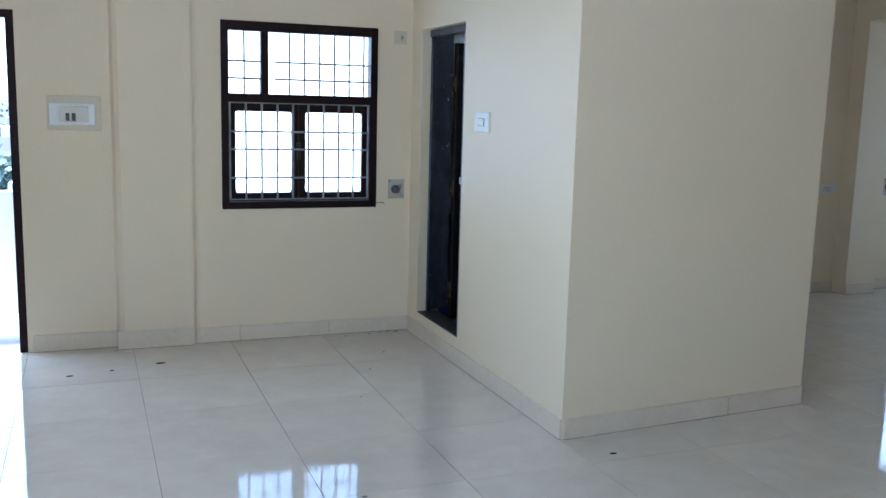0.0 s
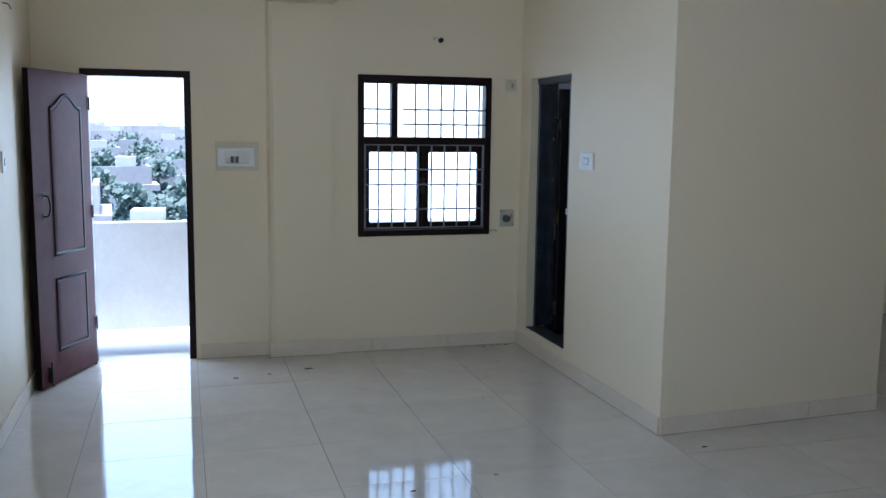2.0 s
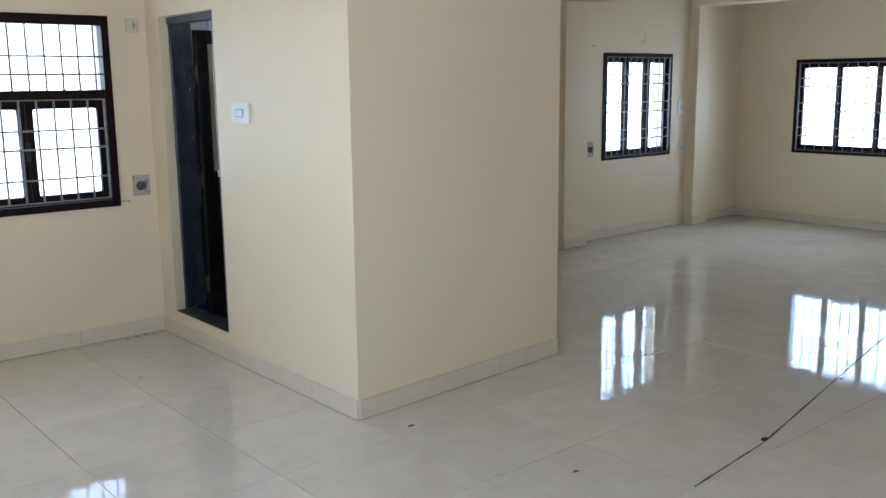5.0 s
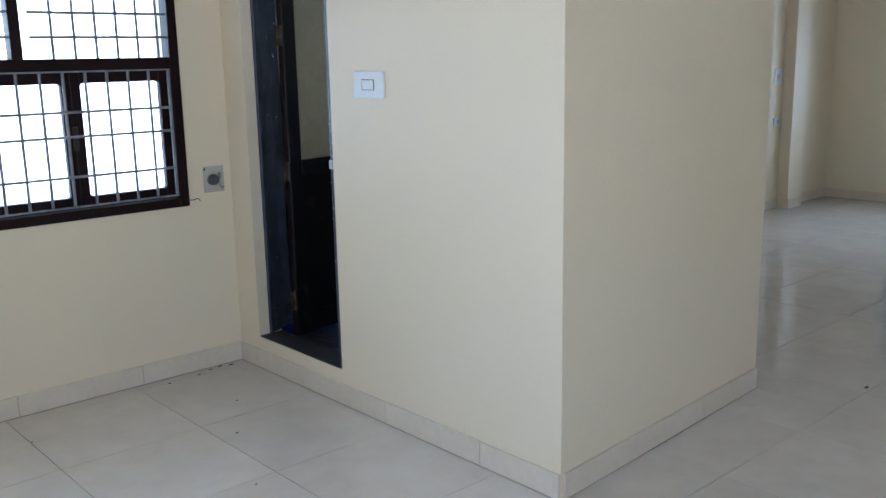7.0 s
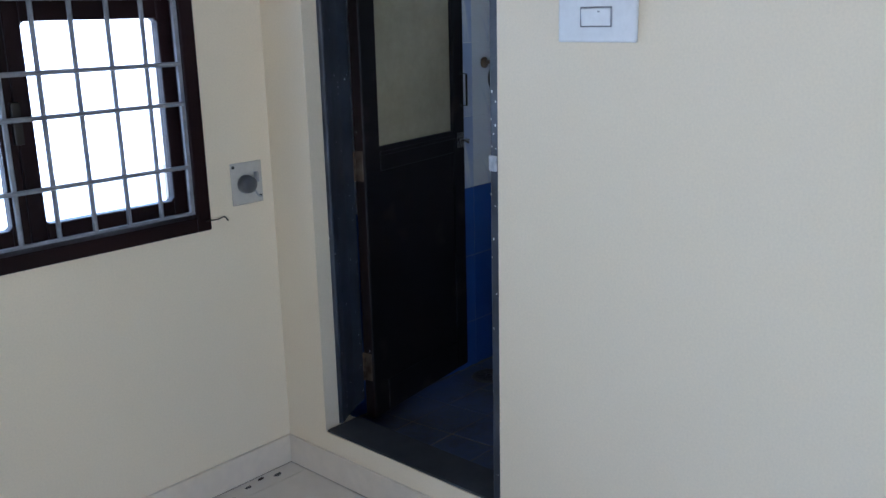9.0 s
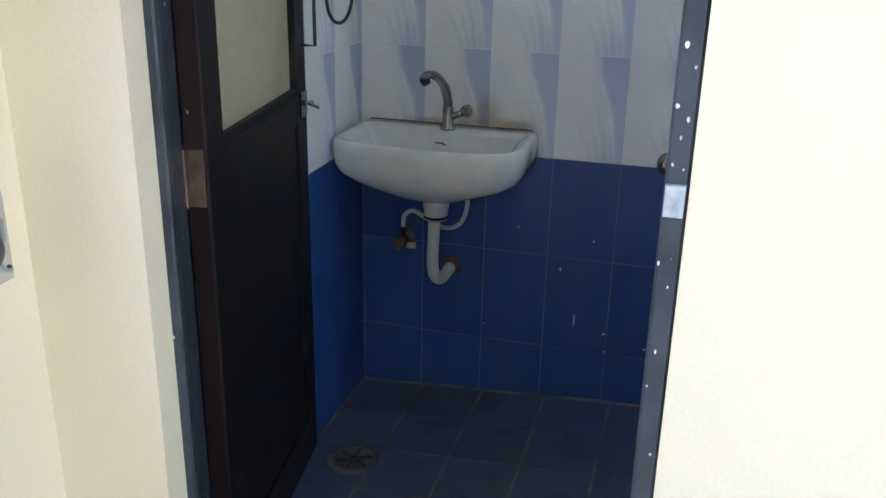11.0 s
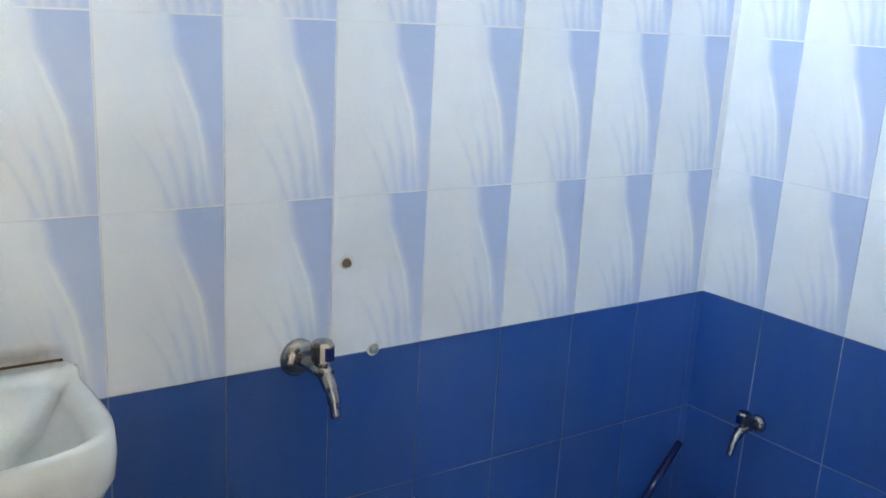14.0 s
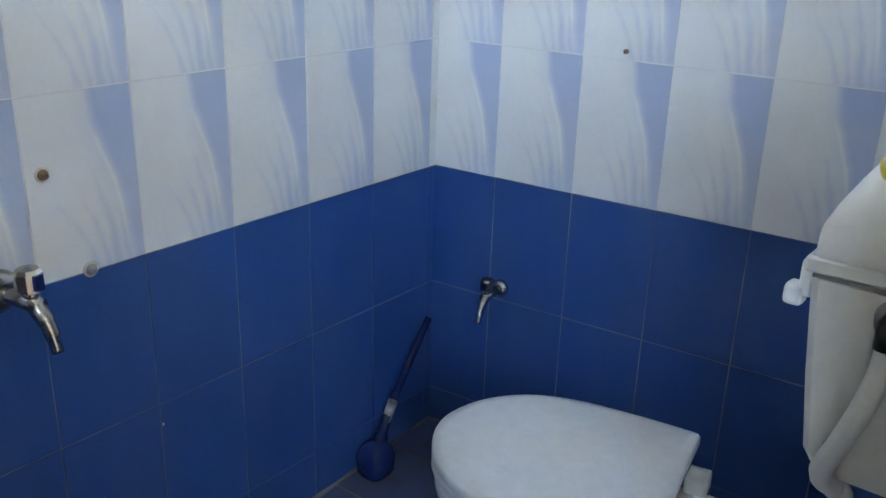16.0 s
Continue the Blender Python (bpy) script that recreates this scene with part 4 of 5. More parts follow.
def toilet():
    """Local x: forward from the wall; z from the floor."""
    y = -1.57
    t = thing("toilet", pose(0.628, y, floor_z(y) - 0.012, 0, 0, 11), "white porcelain toilet with a closed plastic lid", "toilet")
    half = [(-0.02, 0.155), (0.10, 0.186), (0.21, 0.186), (0.30, 0.155), (0.37, 0.09)]
    top = plan([(x, y) for x, y in half] + [(0.395, 0.0)] + [(x, -y) for x, y in reversed(half)] + [(-0.02, -0.06), (-0.02, 0.06)], 4)
    # the lid keeps square corners at its hinged end
    flat = [(-0.037, 0.165), (-0.0365, 0.186), (-0.030, 0.191), (0.0, 0.194), (0.10, 0.198), (0.21, 0.193), (0.30, 0.163), (0.37, 0.096)]
    cover = plan(flat + [(0.402, 0.0)] + [(x, -y) for x, y in reversed(flat)] + [(-0.037, -0.06), (-0.037, 0.06)], 4)
    c = (0.18, 0.0)
    Z = 0.33
    rings = [ringed(top, Z, 0.90, c), ringed(top, Z, 0.99, c), ringed(top, Z - 0.03, 0.985, c), ringed(top, Z - 0.10, (0.90, 0.88), c), ringed(top, Z - 0.19, (0.72, 0.66), c, -0.02), ringed(top, 0.09, (0.60, 0.50), c, -0.04), ringed(top, 0.03, (0.64, 0.54), c, -0.04), ringed(top, 0.0, (0.66, 0.56), c, -0.04)]
    part("bowl", loft(rings), PORCELAIN, t, "", True)
    part("rear_shelf", rounded(boxes((-0.16, 0.0, -0.10, 0.10, Z - 0.10, Z - 0.005)), 0.02, 3), PORCELAIN, t, "porcelain shelf behind the bowl", True)
    part("outlet_pipe", tube(curved([(-0.02, 0, 0.10), (-0.15, 0, 0.11), (-0.27, 0, 0.05), (-0.29, 0, 0.0)]), 0.05, 14), PORCELAIN, t, "porcelain outlet bend", True)
    seat = [ringed(top, Z + 0.003, 0.98, c), ringed(top, Z + 0.008, 1.015, c), ringed(top, Z + 0.018, 1.015, c), ringed(top, Z + 0.022, 1.0, c)]
    part("seat", loft(seat), PLASTIC, t, "white plastic seat", True)
    lid = [ringed(cover, Z + 0.026, 0.985, c), ringed(cover, Z + 0.029, 1.0, c), ringed(cover, Z + 0.043, 1.0, c), ringed(cover, Z + 0.049, 0.985, c), ringed(cover, Z + 0.052, 0.9, c), ringed(cover, Z + 0.054, 0.4, c)]
    part("lid", loft(lid), PLASTIC, t, "closed white plastic lid", True)
    for s in (-1, 1):
        part("hinge", soft_box(-0.075, -0.035, s * 0.10 - 0.026, s * 0.10 + 0.026, Z - 0.012, Z + 0.024, 0.007), TANKPLASTIC, t, "ivory plastic hinge block", True)
    return t


toilet()


def cistern():
    """Hung on the west wall, long side along the wall."""
    t = thing("cistern", pose(0.170, -1.490, 0.745), "ivory plastic cistern with a yellow ringed cap and a side lever", "cistern")
    def profile(y, s):
        pts = [(0.0, 0.055), (0.148, 0.055), (0.172, 0.062), (0.183, 0.078), (0.196, 0.17), (0.207, 0.27), (0.207, 0.284)]
        return [(x * s, y, z) for x, z in pts] + [(0.0, y, 0.284)]
    body = loft([profile(-0.19, 0.94), profile(-0.183, 0.985), profile(-0.17, 1.0), profile(0.17, 1.0), profile(0.183, 0.985), profile(0.19, 0.94)])
    part("tank", body, TANKPLASTIC, t, "ivory plastic tank")
    def dome(y, s, up):
        edge = [(0.209, 0.291), (0.208, 0.31), (0.207, 0.33)] + [(0.105 + 0.102 * math.cos(a), 0.33 + 0.10 * up * math.sin(a)) for a in (math.pi * k / 16 for k in range(1, 9))]
        return [(0.0, y, 0.291)] + [(x * s, y, z) for x, z in edge] + [(0.0, y, 0.33 + 0.10 * up)]
    ends = [(0.191, 0.955, 0.30), (0.186, 0.985, 0.46), (0.172, 1.0, 0.62), (0.145, 1.0, 0.78), (0.10, 1.0, 0.92), (0.04, 1.0, 1.0)]
    part("lid", loft([dome(-y, k, up) for y, k, up in ends] + [dome(y, k, up) for y, k, up in reversed(ends)]), TANKPLASTIC, t, "ivory domed lid", True)
    part("lid_rim", rounded(boxes((0.0, 0.2125, -0.1935, 0.1935, 0.291, 0.309)), 0.003, 1), TANKPLASTIC, t, "raised rim of the lid")
    part("seam", boxes((0.0, 0.204, -0.186, 0.186, 0.284, 0.291)), GREYPLASTIC, t, "dark seam under the lid")
    cap_at = pose(0.128, 0.122, 0.402, -15, 8)
    part("cap_ring", placed(lathe([(0.040, 0), (0.042, 0.005), (0.042, 0.015), (0.039, 0.018)], 24), cap_at), YELLOW, t, "yellow cap ring", True)
    part("cap", placed(lathe([(0.0405, 0.015), (0.035, 0.025), (0.028, 0.026), (0.026, 0.023)], 24), cap_at), PLASTIC, t, "white cap", True)
    part("cap_mark", placed(lathe([(0.025, 0.0235), (0.001, 0.0245)], 20), cap_at), YELLOW, t, "yellow cap centre", True)
    part("wall_bracket", boxes((XW + 0.008 - 0.170, 0.0, -0.12, 0.12, 0.10, 0.27)), TANKPLASTIC, t, "ivory wall bracket")
    lever = part("lever", soft_box(0.204, 0.219, 0.160, 0.180, 0.255, 0.298, 0.004), PLASTIC, t, "white flush lever", True)
    part("lever_tip", soft_box(0.211, 0.234, 0.157, 0.183, 0.242, 0.268, 0.008, 3), PLASTIC, lever, "", True)
    nut = part("inlet_nut", placed(lathe([(0.022, 0), (0.022, 0.006), (0.019, 0.010), (0.019, 0.020)], 18), pose(0.112, 0.187, 0.262, -90)), GREYPLASTIC, t, "grey inlet nut", True)
    part("inlet_spigot", tube([(0.112, 0.200, 0.262), (0.111, 0.212, 0.255), (0.110, 0.215, 0.236)], 0.015, 12), GLOSSBLACK, nut, "black inlet spigot", True)
    return t


YELLOW = painted("yellow_plastic", (0.72, 0.58, 0.04), (0.62, 0.50, 0.03), 0.35, 5, 60, 0.05)
cistern()
hose = tube(curved([(0.280, -1.276, 0.988), (0.283, -1.274, 0.95), (0.293, -1.273, 0.905), (0.308, -1.276, 0.855), (0.320, -1.281, 0.822), (0.319, -1.290, 0.800), (0.307, -1.303, 0.785), (0.297, -1.312, 0.75), (0.293, -1.325, 0.50), (0.292, -1.33, 0.113)]), 0.0128, 12)
tagged(part("flush_pipe", hose, TANKPLASTIC, None, "", True), "ivory plastic supply pipe curving down from the cistern", "pipe")


TORNLABEL = painted("torn_label", (0.75, 0.75, 0.76), (0.03, 0.04, 0.12), 0.35, 38, 60, 0.05)


def toilet_brush():
    b = thing("toilet_brush", pose(1.348, -1.672, floor_z(-1.672)), "dark blue plastic toilet brush leaning in the tiled corner", "brush")
    outline = plan([(-0.036, -0.028), (-0.034, 0.03), (0.0, 0.042), (0.034, 0.03), (0.036, -0.028), (0.0, -0.04)], 5)
    part("head", loft([ringed(outline, 0.0, 0.80, (0, 0)), ringed(outline, 0.010, 0.95, (0, 0)), ringed(outline, 0.050, 1.0, (0, 0)), ringed(outline, 0.072, 0.82, (0, 0)), ringed(outline, 0.082, 0.5, (0, 0))]), DARKBLUE, b, "dark blue holder cup", True)
    part("shaft", tube(curved([(0.0, -0.008, 0.06), (0.004, -0.028, 0.095), (0.009, -0.055, 0.135), (0.013, -0.085, 0.175)]), [0.016] * 6 + [0.012] * 6 + [0.010] * 7, 10), DARKBLUE, b, "", True)
    part("label_band", tube([(0.0065, -0.042, 0.116), (0.0112, -0.073, 0.160)], 0.0118, 10), TORNLABEL, b, "torn white label on the shaft", True)
    part("handle", tube([(0.012, -0.08, 0.168), (0.016, -0.14, 0.240), (0.024, -0.215, 0.318)], [0.009, 0.010, 0.0085], 10), DARKBLUE, b, "", True)
    return b


toilet_brush()

# scattered dry bits on the hall floor
for k, (x, y, s) in enumerate(((-1.74, -0.42, 0.03), (-2.25, -0.55, 0.022), (-2.02, -0.50, 0.014), (-0.10, -0.05, 0.02), (-0.16, -0.03, 0.014), (0.35, -3.45, 0.02), (0.15, -2.55, 0.022), (-0.55, -0.9, 0.008), (-1.55, -2.75, 0.016), (-1.10, -2.65, 0.014), (1.28, -3.80, 0.03), (-0.35, -0.55, 0.008), (-0.30, -0.07, 0.012), (-0.22, -0.045, 0.016), (-0.48, -0.09, 0.008), (-1.25, -0.35, 0.007), (-0.75, -1.4, 0.007), (1.95, -2.6, 0.02), (2.05, -2.72, 0.012), (2.4, -3.62, 0.018), (-1.98, -0.06, 0.009))):
    pts = [(x + s * math.cos(a) * random.uniform(0.6, 1.2), y + 0.45 * s * math.sin(a) * random.uniform(0.6, 1.2)) for a in (2 * math.pi * j / 7 for j in range(7))]
    bm = bmesh.new()
    prism(bm, pts, 0.0006, 0.003)
    tagged(part("dry_leaf_scrap", bm, CONCRETE if k % 2 else WENGE), "small dark dry scrap on the tiled floor", "litter", "litter on the floor")

# ---------------------------------------------------------------- outside


def leaf_material():
    m, nt, p = material("foliage")
    g = nt.nodes.new("ShaderNodeNewGeometry")
    r = ramp(nt, g.outputs["Random Per Island"], [(0.0, (0.085, 0.125, 0.095)), (1.0, (0.12, 0.17, 0.13))])
    nt.links.new(r.outputs[0], p.inputs["Base Color"])
    p.inputs["Roughness"].default_value = 0.6
    return m


FOLIAGE = leaf_material()
BARK = painted("bark", (0.14, 0.10, 0.07), (0.08, 0.06, 0.045), 0.9, 3, 20, 0.5)
FACADE = painted("pale_facade", (0.72, 0.70, 0.66), (0.60, 0.58, 0.55), 0.8, 0.3, 5)
ROOF = painted("roof_slab", (0.55, 0.50, 0.46), (0.42, 0.38, 0.35), 0.85, 0.5, 8)
DARKPANE = painted("dark_far_pane", (0.05, 0.06, 0.08), (0.03, 0.04, 0.05), 0.2, 1, 10)


def tree(x, y, base, height, spread, seed):
    rng = random.Random(seed)
    t = thing("tree", pose(x, y, base), "broad green tree with a loose uneven crown", "tree", "trees beyond the balcony")
    bm = tube([(0, 0, 0), (0.1, 0.05, height * 0.3), (0.0, 0.1, height * 0.6)], [0.32, 0.24, 0.14], 8)
    tips = []
    for k in range(9):
        a = 2 * math.pi * k / 9 + rng.uniform(-0.3, 0.3)
        r = spread * rng.uniform(0.45, 0.85)
        tip = (r * math.cos(a), r * math.sin(a), height * rng.uniform(0.6, 0.95))
        tips.append(tip)
        tube([(0, 0.05, height * rng.uniform(0.3, 0.55)), (tip[0] * 0.5, tip[1] * 0.5, height * 0.62), tip], [0.12, 0.08, 0.03], 6, True, bm)
    part("trunk", bm, BARK, t, "brown trunk with limbs", True)
    verts, faces = [], []
    for tip in tips + [(0, 0, height * 0.9), (spread * 0.2, 0, height)]:
        for _ in range(320):
            d = Vector((rng.gauss(0, 1), rng.gauss(0, 1), rng.gauss(0, 0.6))) * spread * 0.2
            c = Vector(tip) + d
            u = Vector((rng.gauss(0, 1), rng.gauss(0, 1), rng.gauss(0, 0.7))).normalized() * rng.uniform(0.07, 0.18)
            v = u.orthogonal() * rng.uniform(0.4, 0.8)
            n = len(verts)
            verts += [c - u, c + v, c + u, c - v]
            faces.append((n, n + 1, n + 2, n + 3))
    me = bpy.data.meshes.new("crown")
    me.from_pydata(verts, [], faces)
    me.materials.append(FOLIAGE)
    crown = new("crown", me)
    crown.parent = t
    crown["label"] = "crown of many small leaves"
    return t


def house(x, y, base, w, d, h, floors, turn):
    b = thing("house", pose(x, y, base, 0, 0, turn), "pale flat-roofed house beyond the trees", "house", "houses beyond the balcony")
    part("wall", boxes((-w / 2, w / 2, -d / 2, d / 2, 0, h)), FACADE, b)
    part("roof", boxes((-w / 2 - 0.3, w / 2 + 0.3, -d / 2 - 0.3, d / 2 + 0.3, h, h + 0.25), (-w / 2, w / 2, -d / 2, -d / 2 + 0.15, h + 0.25, h + 1.0), (-w / 2, -w / 2 + 0.15, -d / 2 + 0.15, d / 2, h + 0.25, h + 1.0), (w / 2 - 0.15, w / 2, -d / 2 + 0.15, d / 2, h + 0.25, h + 1.0)), ROOF, b, "flat roof slab with a low parapet")
    part("roof_tank", boxes((w * 0.1, w * 0.1 + 0.8, 0, 1.0, h + 0.25, h + 1.35)), FACADE, b, "pale roof tank")
    n = max(2, int(w / 3))
    for f in range(floors):
        for k in range(n):
            cx, cz = -w / 2 + w * (k + 0.5) / n, h * (f + 0.45) / floors
            win = part("window", boxes((cx - 0.6, cx + 0.6, -d / 2 - 0.04, -d / 2 - 0.004, cz - 0.1, cz + 1.2)), FACADE, b)
            part("pane", boxes((cx - 0.5, cx + 0.5, -d / 2 - 0.06, -d / 2 - 0.042, cz, cz + 1.1)), DARKPANE, win, "dark window pane")
    return b


G = -9.0
groves = ((-3.3, 24, 8.3, 1.3), (-4.6, 27, 8.6, 1.4), (-2.6, 29, 8.7, 1.3), (-5.9, 30, 8.9, 1.5), (-3.9, 36, 9.1, 1.7), (-6.5, 40, 9.3, 1.8), (-2.9, 44, 9.3, 1.7), (-5.0, 50, 9.6, 2.0), (-8.0, 52, 9.7, 2.0), (-3.0, 60, 9.8, 2.0), (-7.0, 66, 9.9, 2.3), (-10.5, 62, 9.9, 2.3), (-0.8, 34, 9.0, 1.6), (-8.6, 33, 9.0, 1.8))
for k, (x, y, h, s) in enumerate(groves):
    tree(x, y, G, h - 0.35, s, k + 3)
for x, y, w, d, h, f, a in ((-6.5, 19, 3.6, 3, 8.2, 2, 4), (-4.2, 17.5, 3.4, 2.4, 7.2, 2, -3), (-5.6, 34.5, 3.4, 3, 8.0, 2, 5), (-2.6, 40, 3.4, 3, 8.1, 2, -5), (-7.6, 46, 3.6, 3, 8.5, 3, 6), (-4.2, 55, 4.0, 3, 8.8, 3, -4), (-8.8, 74, 6, 5, 9.2, 3, 4), (-3.2, 82, 6, 5, 9.3, 3, 2), (-12, 96, 8, 6, 9.6, 3, -6), (-6, 104, 8, 6, 9.6, 3, 3), (-1.5, 112, 9, 6, 9.5, 3, -4), (-18, 118, 11, 7, 9.9, 3, 5)):
    house(x, y, G, w, d, h, f, a)

# ---------------------------------------------------------------- marks of wear


def blot(name, piece, spots, m, mat, label, category, seed):
    """Thin uneven spots lying on a surface; local x and z along it, y out of it. spots: (x, z, half width, half height)."""
    rng = random.Random(seed)
    whole = thing(name, m, label, category)
    for x, z, w, h in spots:
        bm, n = bmesh.new(), 9
        pts = [(w * math.cos(a) * rng.uniform(0.65, 1.15), h * math.sin(a) * rng.uniform(0.75, 1.1)) for a in (2 * math.pi * k / n for k in range(n))]
        lo = [bm.verts.new((x + u, 0.0, z + v)) for u, v in pts]
        hi = [bm.verts.new((x + u * 0.7, -0.0012, z + v * 0.8)) for u, v in pts]
        bm.faces.new(hi)
        for k in range(n):
            bm.faces.new((lo[k], lo[(k + 1) % n], hi[(k + 1) % n], hi[k]))
        bmesh.ops.recalc_face_normals(bm, faces=bm.faces)
        part(piece, bm, mat, whole)
    return whole


EASTFACE = pose(XE - TILE_T - 0.0004, 0, 0, 0, 0, -90)   # local x runs south
drips = [(0.96, 0.305, 0.003, 0.036), (0.76, 0.317, 0.005, 0.004), (0.67, 0.35, 0.003, 0.022), (0.88, 0.284, 0.005, 0.004), (1.09, 0.29, 0.004, 0.003), (0.49, 0.62, 0.003, 0.003), (0.99, 0.27, 0.004, 0.012), (1.0, 0.245, 0.003, 0.003), (0.765, 0.26, 0.003, 0.003), (0.92, 0.205, 0.003, 0.002), (0.71, 0.60, 0.003, 0.004), (1.15, 0.50, 0.002, 0.004), (0.62, 0.505, 0.003, 0.006), (1.12, 0.33, 0.002, 0.010), (0.40, 0.30, 0.003, 0.002), (1.02, 0.41, 0.002, 0.003)]
blot("paint_drips", "drip", drips, EASTFACE, PLASTIC, "white paint drips and spatters on the blue tiles", "paint drips", 5)
frame_spots = [(0.010, 1.335, 0.007, 0.008), (0.022, 1.31, 0.004, 0.004), (0.006, 1.265, 0.006, 0.005), (0.020, 1.25, 0.005, 0.006), (0.014, 1.228, 0.003, 0.005), (0.008, 1.195, 0.004, 0.004), (0.021, 1.19, 0.003, 0.003), (0.004, 1.07, 0.004, 0.006), (0.018, 1.04, 0.003, 0.003), (0.012, 0.95, 0.003, 0.006), (0.006, 0.90, 0.003, 0.003), (0.020, 0.80, 0.003, 0.004), (0.010, 0.70, 0.002, 0.005)]
blot("paint_spatter", "spot", [(x - 0.004, z, w * 0.5, h * 0.62) for x, z, w, h in frame_spots], pose(0.0036, -0.9235, 0, 0, 0, -90), PLASTIC, "white paint spatters on the grey door frame", "paint drips", 8)


def stain_material():
    """Brown rust runs over white glaze, broken by noise and fading out from the middle."""
    m, nt, p = material("rust_runs")
    mp = coords(nt)
    g = nt.nodes.new("ShaderNodeTexGradient")
    g.gradient_type = "SPHERICAL"
    nt.links.new(mp.outputs[0], g.inputs[0])
    n = noise_tex(nt, world_coords(nt), 24, 5, 0.65)
    mask = mix(nt, 1.0, g.outputs[1], n.outputs[1], "MULTIPLY")
    fac = ramp(nt, mask, [(0.10, 0.0), (0.58, 0.50)])
    p.inputs["Base Color"].default_value = (0.50, 0.30, 0.09, 1)
    p.inputs["Roughness"].default_value = 0.5
    nt.links.new(fac.outputs[0], p.inputs["Alpha"])
    return m


RUSTRUNS = stain_material()
for y, z, w, h in ((-0.385, 0.945, 0.06, 0.075), (-0.36, 0.918, 0.17, 0.030), (-0.46, 0.918, 0.09, 0.026), (-0.20, 0.915, 0.12, 0.014)):
    bm = bmesh.new()
    bmesh.ops.create_circle(bm, cap_ends=True, segments=20, radius=1.0)
    for v in bm.verts:
        v.co = (v.co.x, 0, v.co.y)
    ob = tagged(part("rust_stain", bm, RUSTRUNS), "faint brown rust stain on the white tiles", "stain", "rust stains on the tiles")
    ob.matrix_world = pose(XE - TILE_T - 0.0006, y, z, 0, 0, -90) @ Matrix.Diagonal((w, 1, h, 1))

# cement fillet along the foot of the tiled walls
FILLET = painted("cement_fillet", (0.24, 0.23, 0.21), (0.08, 0.08, 0.075), 0.85, 9, 70, 0.4)


def fillet(a, b, seed):
    rng = random.Random(seed)
    bm, n = bmesh.new(), 40
    d = (Vector((*b, 0)) - Vector((*a, 0))).normalized()
    inward = Vector((-d.y, d.x, 0))
    last = None
    for k in range(n + 1):
        p = Vector((*a, 0)).lerp(Vector((*b, 0)), k / n)
        p.z = floor_z(p.y)
        w, h = rng.uniform(0.004, 0.013), rng.uniform(0.003, 0.009)
        row = [bm.verts.new(q) for q in (p - Vector((0, 0, 0.004)), p + Vector((0, 0, h)), p + inward * w * 0.5 + Vector((0, 0, h * 0.45)), p + inward * w + Vector((0, 0, -0.001)))]
        if last:
            for i in range(3):
                bm.faces.new((last[i], last[i + 1], row[i + 1], row[i]))
        last = row
    bmesh.ops.recalc_face_normals(bm, faces=bm.faces)
    structure("trim", bm, FILLET, "rough grey cement fillet at the foot of the tiles", "trim", True)


fillet((XW + TILE_T, YS - 0.10 + TILE_T), (XE - TILE_T, YS + TILE_T), 2)
fillet((XE - TILE_T, YS + TILE_T), (XE - TILE_T, -TILE_T), 3)
fillet((XE - TILE_T, -TILE_T), (XW + TILE_T, -TILE_T), 4)

# repaired joint across the hall floor, filled with dark cement
run = [(0.60, -3.88), (1.25, -3.82), (2.56, -3.57), (3.25, -3.44), (4.13, -3.29), (4.9, -3.15)]
rng = random.Random(11)
bm, last = bmesh.new(), None
for (ax, ay), (bx, by) in zip(run, run[1:]):
    for k in range(12):
        x, y = ax + (bx - ax) * k / 12, ay + (by - ay) * k / 12
        w = rng.uniform(0.002, 0.006)
        row = [bm.verts.new((x, y - w, 0.0004)), bm.verts.new((x, y + w, 0.0012))]
        if last:
            bm.faces.new((last[0], row[0], row[1], last[1]))
        last = row
structure("floor_joint", bm, CONCRETE, "dark cement line across the polished floor", "trim")

# ---------------------------------------------------------------- washroom tiles


def slab(w, h):
    bm = bmesh.new()
    box(bm, 0.0014, w - 0.0014, 0.0, TILE_T, 0.0014, h - 0.0014)
    return bm


FULL_REED = finish("wall_tile", slab(TW, TH), REEDTILE)
FULL_BLUE = finish("wall_tile", slab(TW, TH), BLUETILE)


def clipped(u0, u1, z0, z1, mat):
    bm = bmesh.new()
    box(bm, u0 + 0.0014, u1 - 0.0014, 0.0, TILE_T, z0 + 0.0014, z1 - 0.0014)
    return finish("wall_tile", bm, mat)


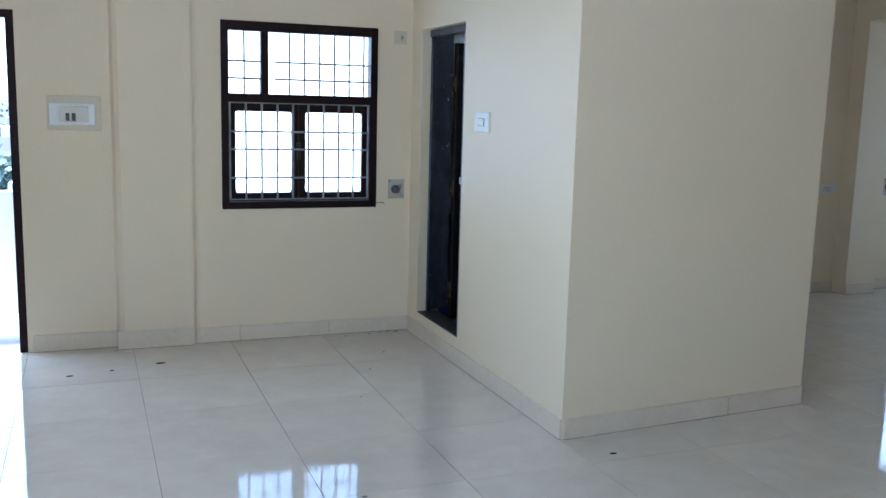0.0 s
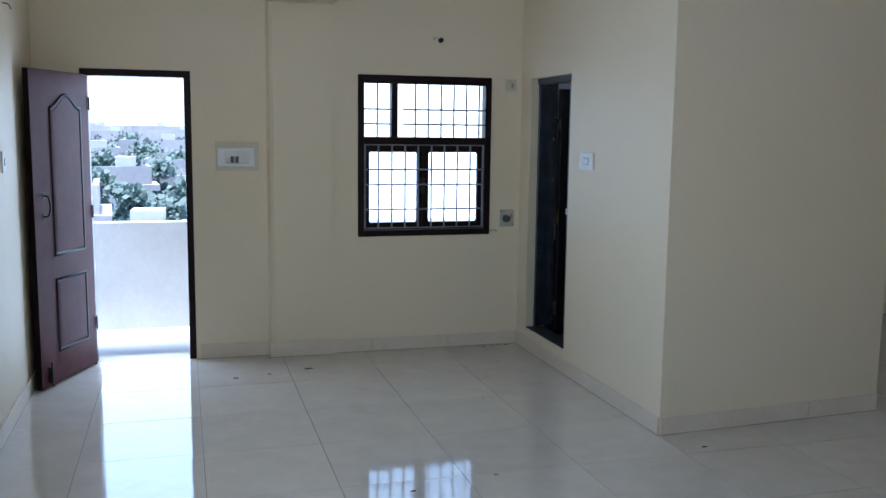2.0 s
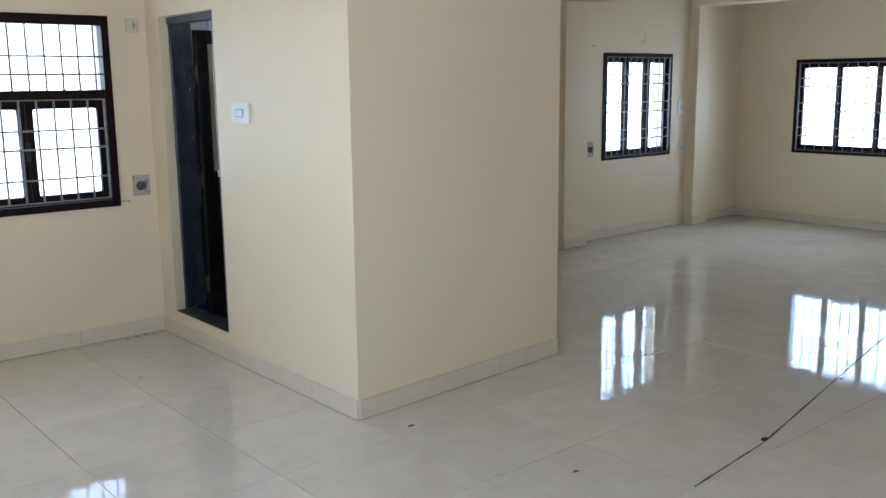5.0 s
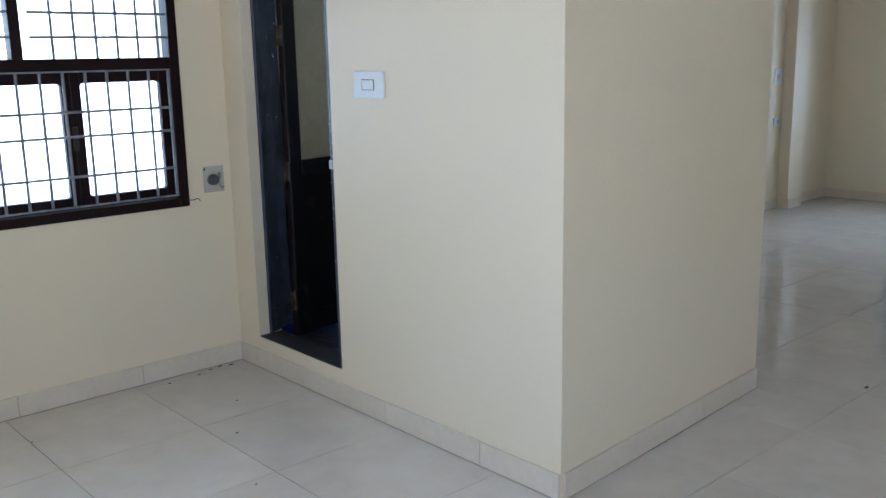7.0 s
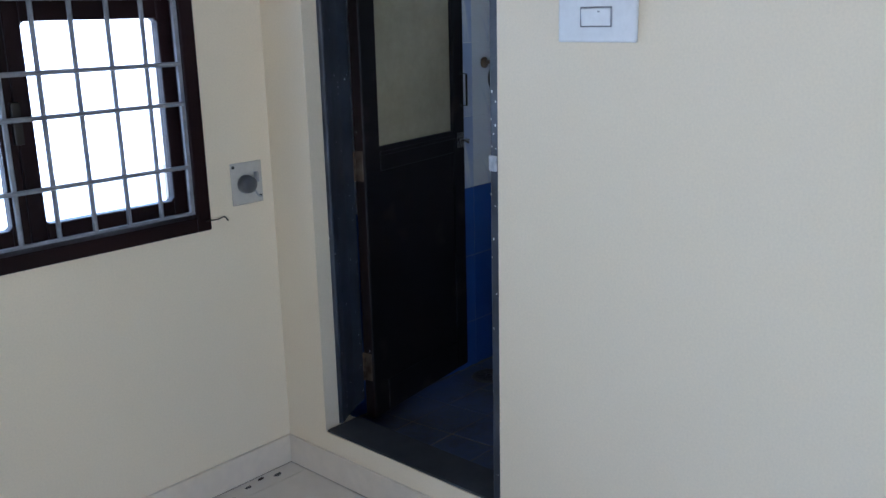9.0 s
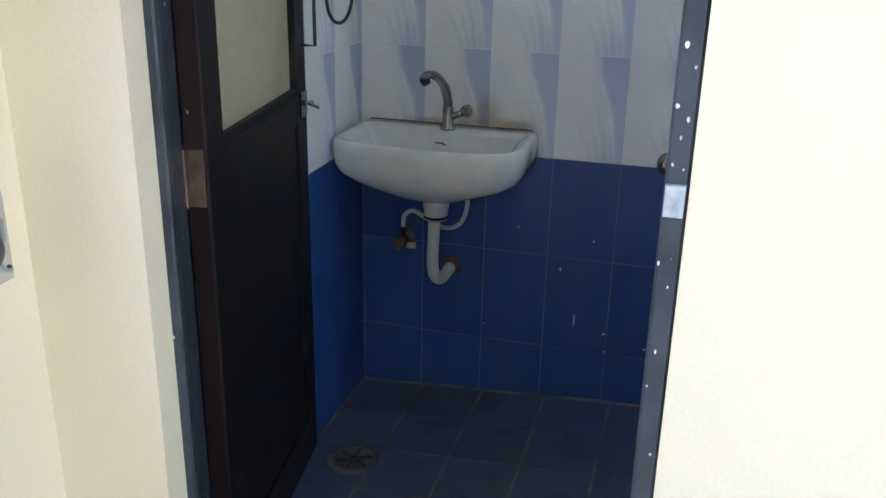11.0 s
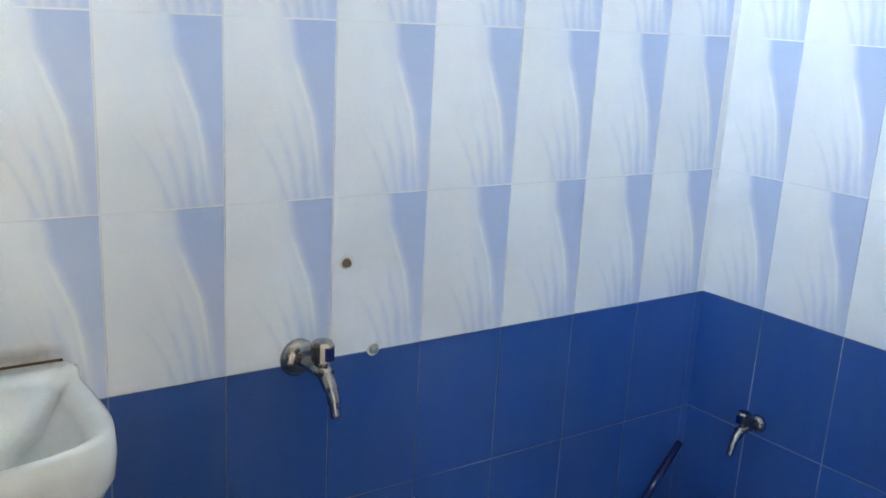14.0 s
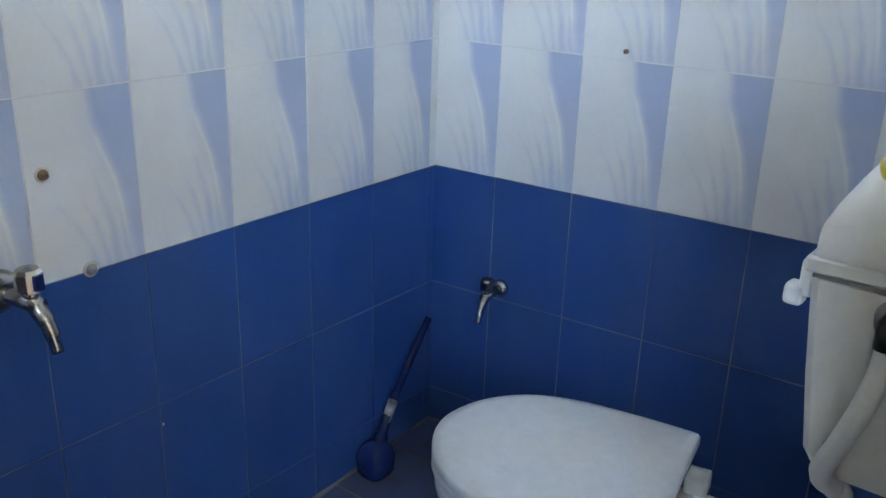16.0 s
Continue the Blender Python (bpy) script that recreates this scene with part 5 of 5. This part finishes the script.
def tile_wall(parent, corner, turn, length, first, top, hole=None):
    """Tiles over a wall. corner: where the wall begins at the viewer's left; first: offset of the first whole joint from it; hole: (u0, u1, z0, z1)."""
    base = pose(*corner, 0, 0, turn)
    top_z = BORDER + TH * top
    if hole:
        spans = [(0.0, hole[0], 0.0, top_z), (hole[1], length, 0.0, top_z)] + [(hole[0], hole[1], a, b) for a, b in ((0.0, hole[2]), (hole[3], top_z)) if b - a > 0.01]
    else:
        spans = [(0.0, length, 0.0, top_z)]
    for lo, hi, mat, label in ((0.0, BORDER, BLUEJOINT, "stained grout between the blue tiles"), (BORDER, top_z, WHITEGROUT, "pale grout between the white tiles")):
        cut = [(a, b, max(c, lo), min(d, hi)) for a, b, c, d in spans]
        bed = part("grout_bed", boxes(*[(a, b, 0.0014, TILE_T - 0.0002, c, d) for a, b, c, d in cut if d - c > 0.002]), mat, parent, label)
        bed.matrix_world = base
    rows = [(BORDER - TH * 3, False), (BORDER - TH * 2, False), (BORDER - TH, False)] + [(BORDER + TH * k, True) for k in range(top)]
    for z, white in rows:
        u = first - TW
        while u < length - 0.002:
            a, b = max(u, 0.0), min(u + TW, length)
            cells = [(a, b, z, z + TH)]
            if hole and a < hole[1] and b > hole[0] and z < hole[3] and z + TH > hole[2]:
                h0, h1, g0, g1 = hole
                cells = [c for c in ((a, min(b, h0), z, z + TH), (max(a, h1), b, z, z + TH), (max(a, h0), min(b, h1), z, g0), (max(a, h0), min(b, h1), g1, z + TH)) if c[1] - c[0] > 0.006 and c[3] - c[2] > 0.006]
            for c0, c1, d0, d1 in cells:
                if c1 - c0 < 0.006:
                    continue
                whole = c1 - c0 > TW - 0.001 and d1 - d0 > TH - 0.001
                me = (FULL_REED if white else FULL_BLUE) if whole else clipped(c0 - u, c1 - u, d0 - z, d1 - z, REEDTILE if white else BLUETILE)
                ob = new("wall_tile", me)
                ob.parent = parent
                ob.matrix_world = base @ pose(u, 0, z)
            u += TW


tile_wall(wash_east, (XE - TILE_T, 0, 0), -90, -YS, 0.012, 5)
tile_wall(wash_south, (XE, YS + TILE_T, 0), 184.8, (XE - XW) / math.cos(radians(4.8)), 0.166, 5)
tile_wall(wall_north, (XW, -TILE_T, 0), 0, XE - XW, 0.12, 5, (0.55 - XW, 0.95 - XW, 1.80, 2.22))
tile_wall(wash_west, (XW + TILE_T, YS - 0.10, 0), 90, 0.10 - YS, 0.028, 5, (-YS - 0.85, -YS, -1.0, 2.10))

# washroom floor tiles, laid to fall
FT = 0.197
bm = bmesh.new()
box(bm, 0.003, FT - 0.003, 0.003, FT - 0.003, 0.0, 0.005)
FULL_FLOOR = finish("floor_tile", bm, BLUEFLOOR)
fall = math.degrees(math.atan(SLOPE))
for i in range(7):
    for j in range(11):
        x1, y1 = XE - TILE_T - FT * i, -TILE_T - 0.002 - FT * j
        x0, y0 = max(x1 - FT, XW), max(y1 - FT, YS - 0.10)
        if x1 - x0 < 0.01 or y1 - y0 < 0.01:
            continue
        if x1 - x0 > FT - 0.001 and y1 - y0 > FT - 0.001:
            me = FULL_FLOOR
        else:
            bm = bmesh.new()
            box(bm, 0.002, x1 - x0 - 0.002, 0.002, y1 - y0 - 0.002, 0.0, 0.005)
            me = finish("floor_tile", bm, BLUEFLOOR)
        ob = new("floor_tile", me)
        ob.parent = washroom_floor
        ob.matrix_world = pose(x0, y0, floor_z(y0) - 0.004 + random.uniform(-0.0008, 0.0008), fall)

# ---------------------------------------------------------------- hall floor tiles
PX, PY = 0.622, 0.633
bm = bmesh.new()
box(bm, 0.0015, PX - 0.0015, 0.0015, PY - 0.0015, -0.006, 0.0)
FULL_HALL = finish("floor_tile", bm, FLOORTILE)


def hall_piece(x0, x1, y0, y1):
    full = x1 - x0 > PX - 0.001 and y1 - y0 > PY - 0.001
    if full:
        me = FULL_HALL
    else:
        bm = bmesh.new()
        box(bm, 0.0015, x1 - x0 - 0.0015, 0.0015, y1 - y0 - 0.0015, -0.006, 0.0)
        me = finish("floor_tile", bm, FLOORTILE)
    ob = new("floor_tile", me)
    ob.parent = hall_floor
    ob.matrix_world = pose(x0, y0, random.uniform(-0.0005, 0.0003), random.uniform(-0.03, 0.03), random.uniform(-0.03, 0.03))


far_tiles = bmesh.new()
for i in range(-6, 13):
    for j in range(-15, 2):
        ax, ay = -0.012 + PX * i, -0.092 + PY * j
        x0, x1, y0, y1 = max(ax, WEST), min(ax + PX, EAST), max(ay, SOUTH), min(ay + PY, NORTH_E)
        pieces = [(x0, min(x1, 0.0), y0, min(y1, 0.095)), (max(x0, 0.0), min(x1, 1.57), y0, min(y1, -2.215)), (max(x0, 1.57), x1, y0, y1)]
        if y1 <= -2.215:
            pieces = [(x0, x1, y0, y1)]
        for a, b, c, d in pieces:
            if b - a < 0.006 or d - c < 0.006:
                continue
            if d < -6.9 or a > 7.0:
                box(far_tiles, a + 0.0015, b - 0.0015, c + 0.0015, d - 0.0015, -0.006, 0.0)
            else:
                hall_piece(a, b, c, d)
rest = part("distant_floor_tiles", far_tiles, FLOORTILE, hall_floor)
rest["kind"] = "stuff"
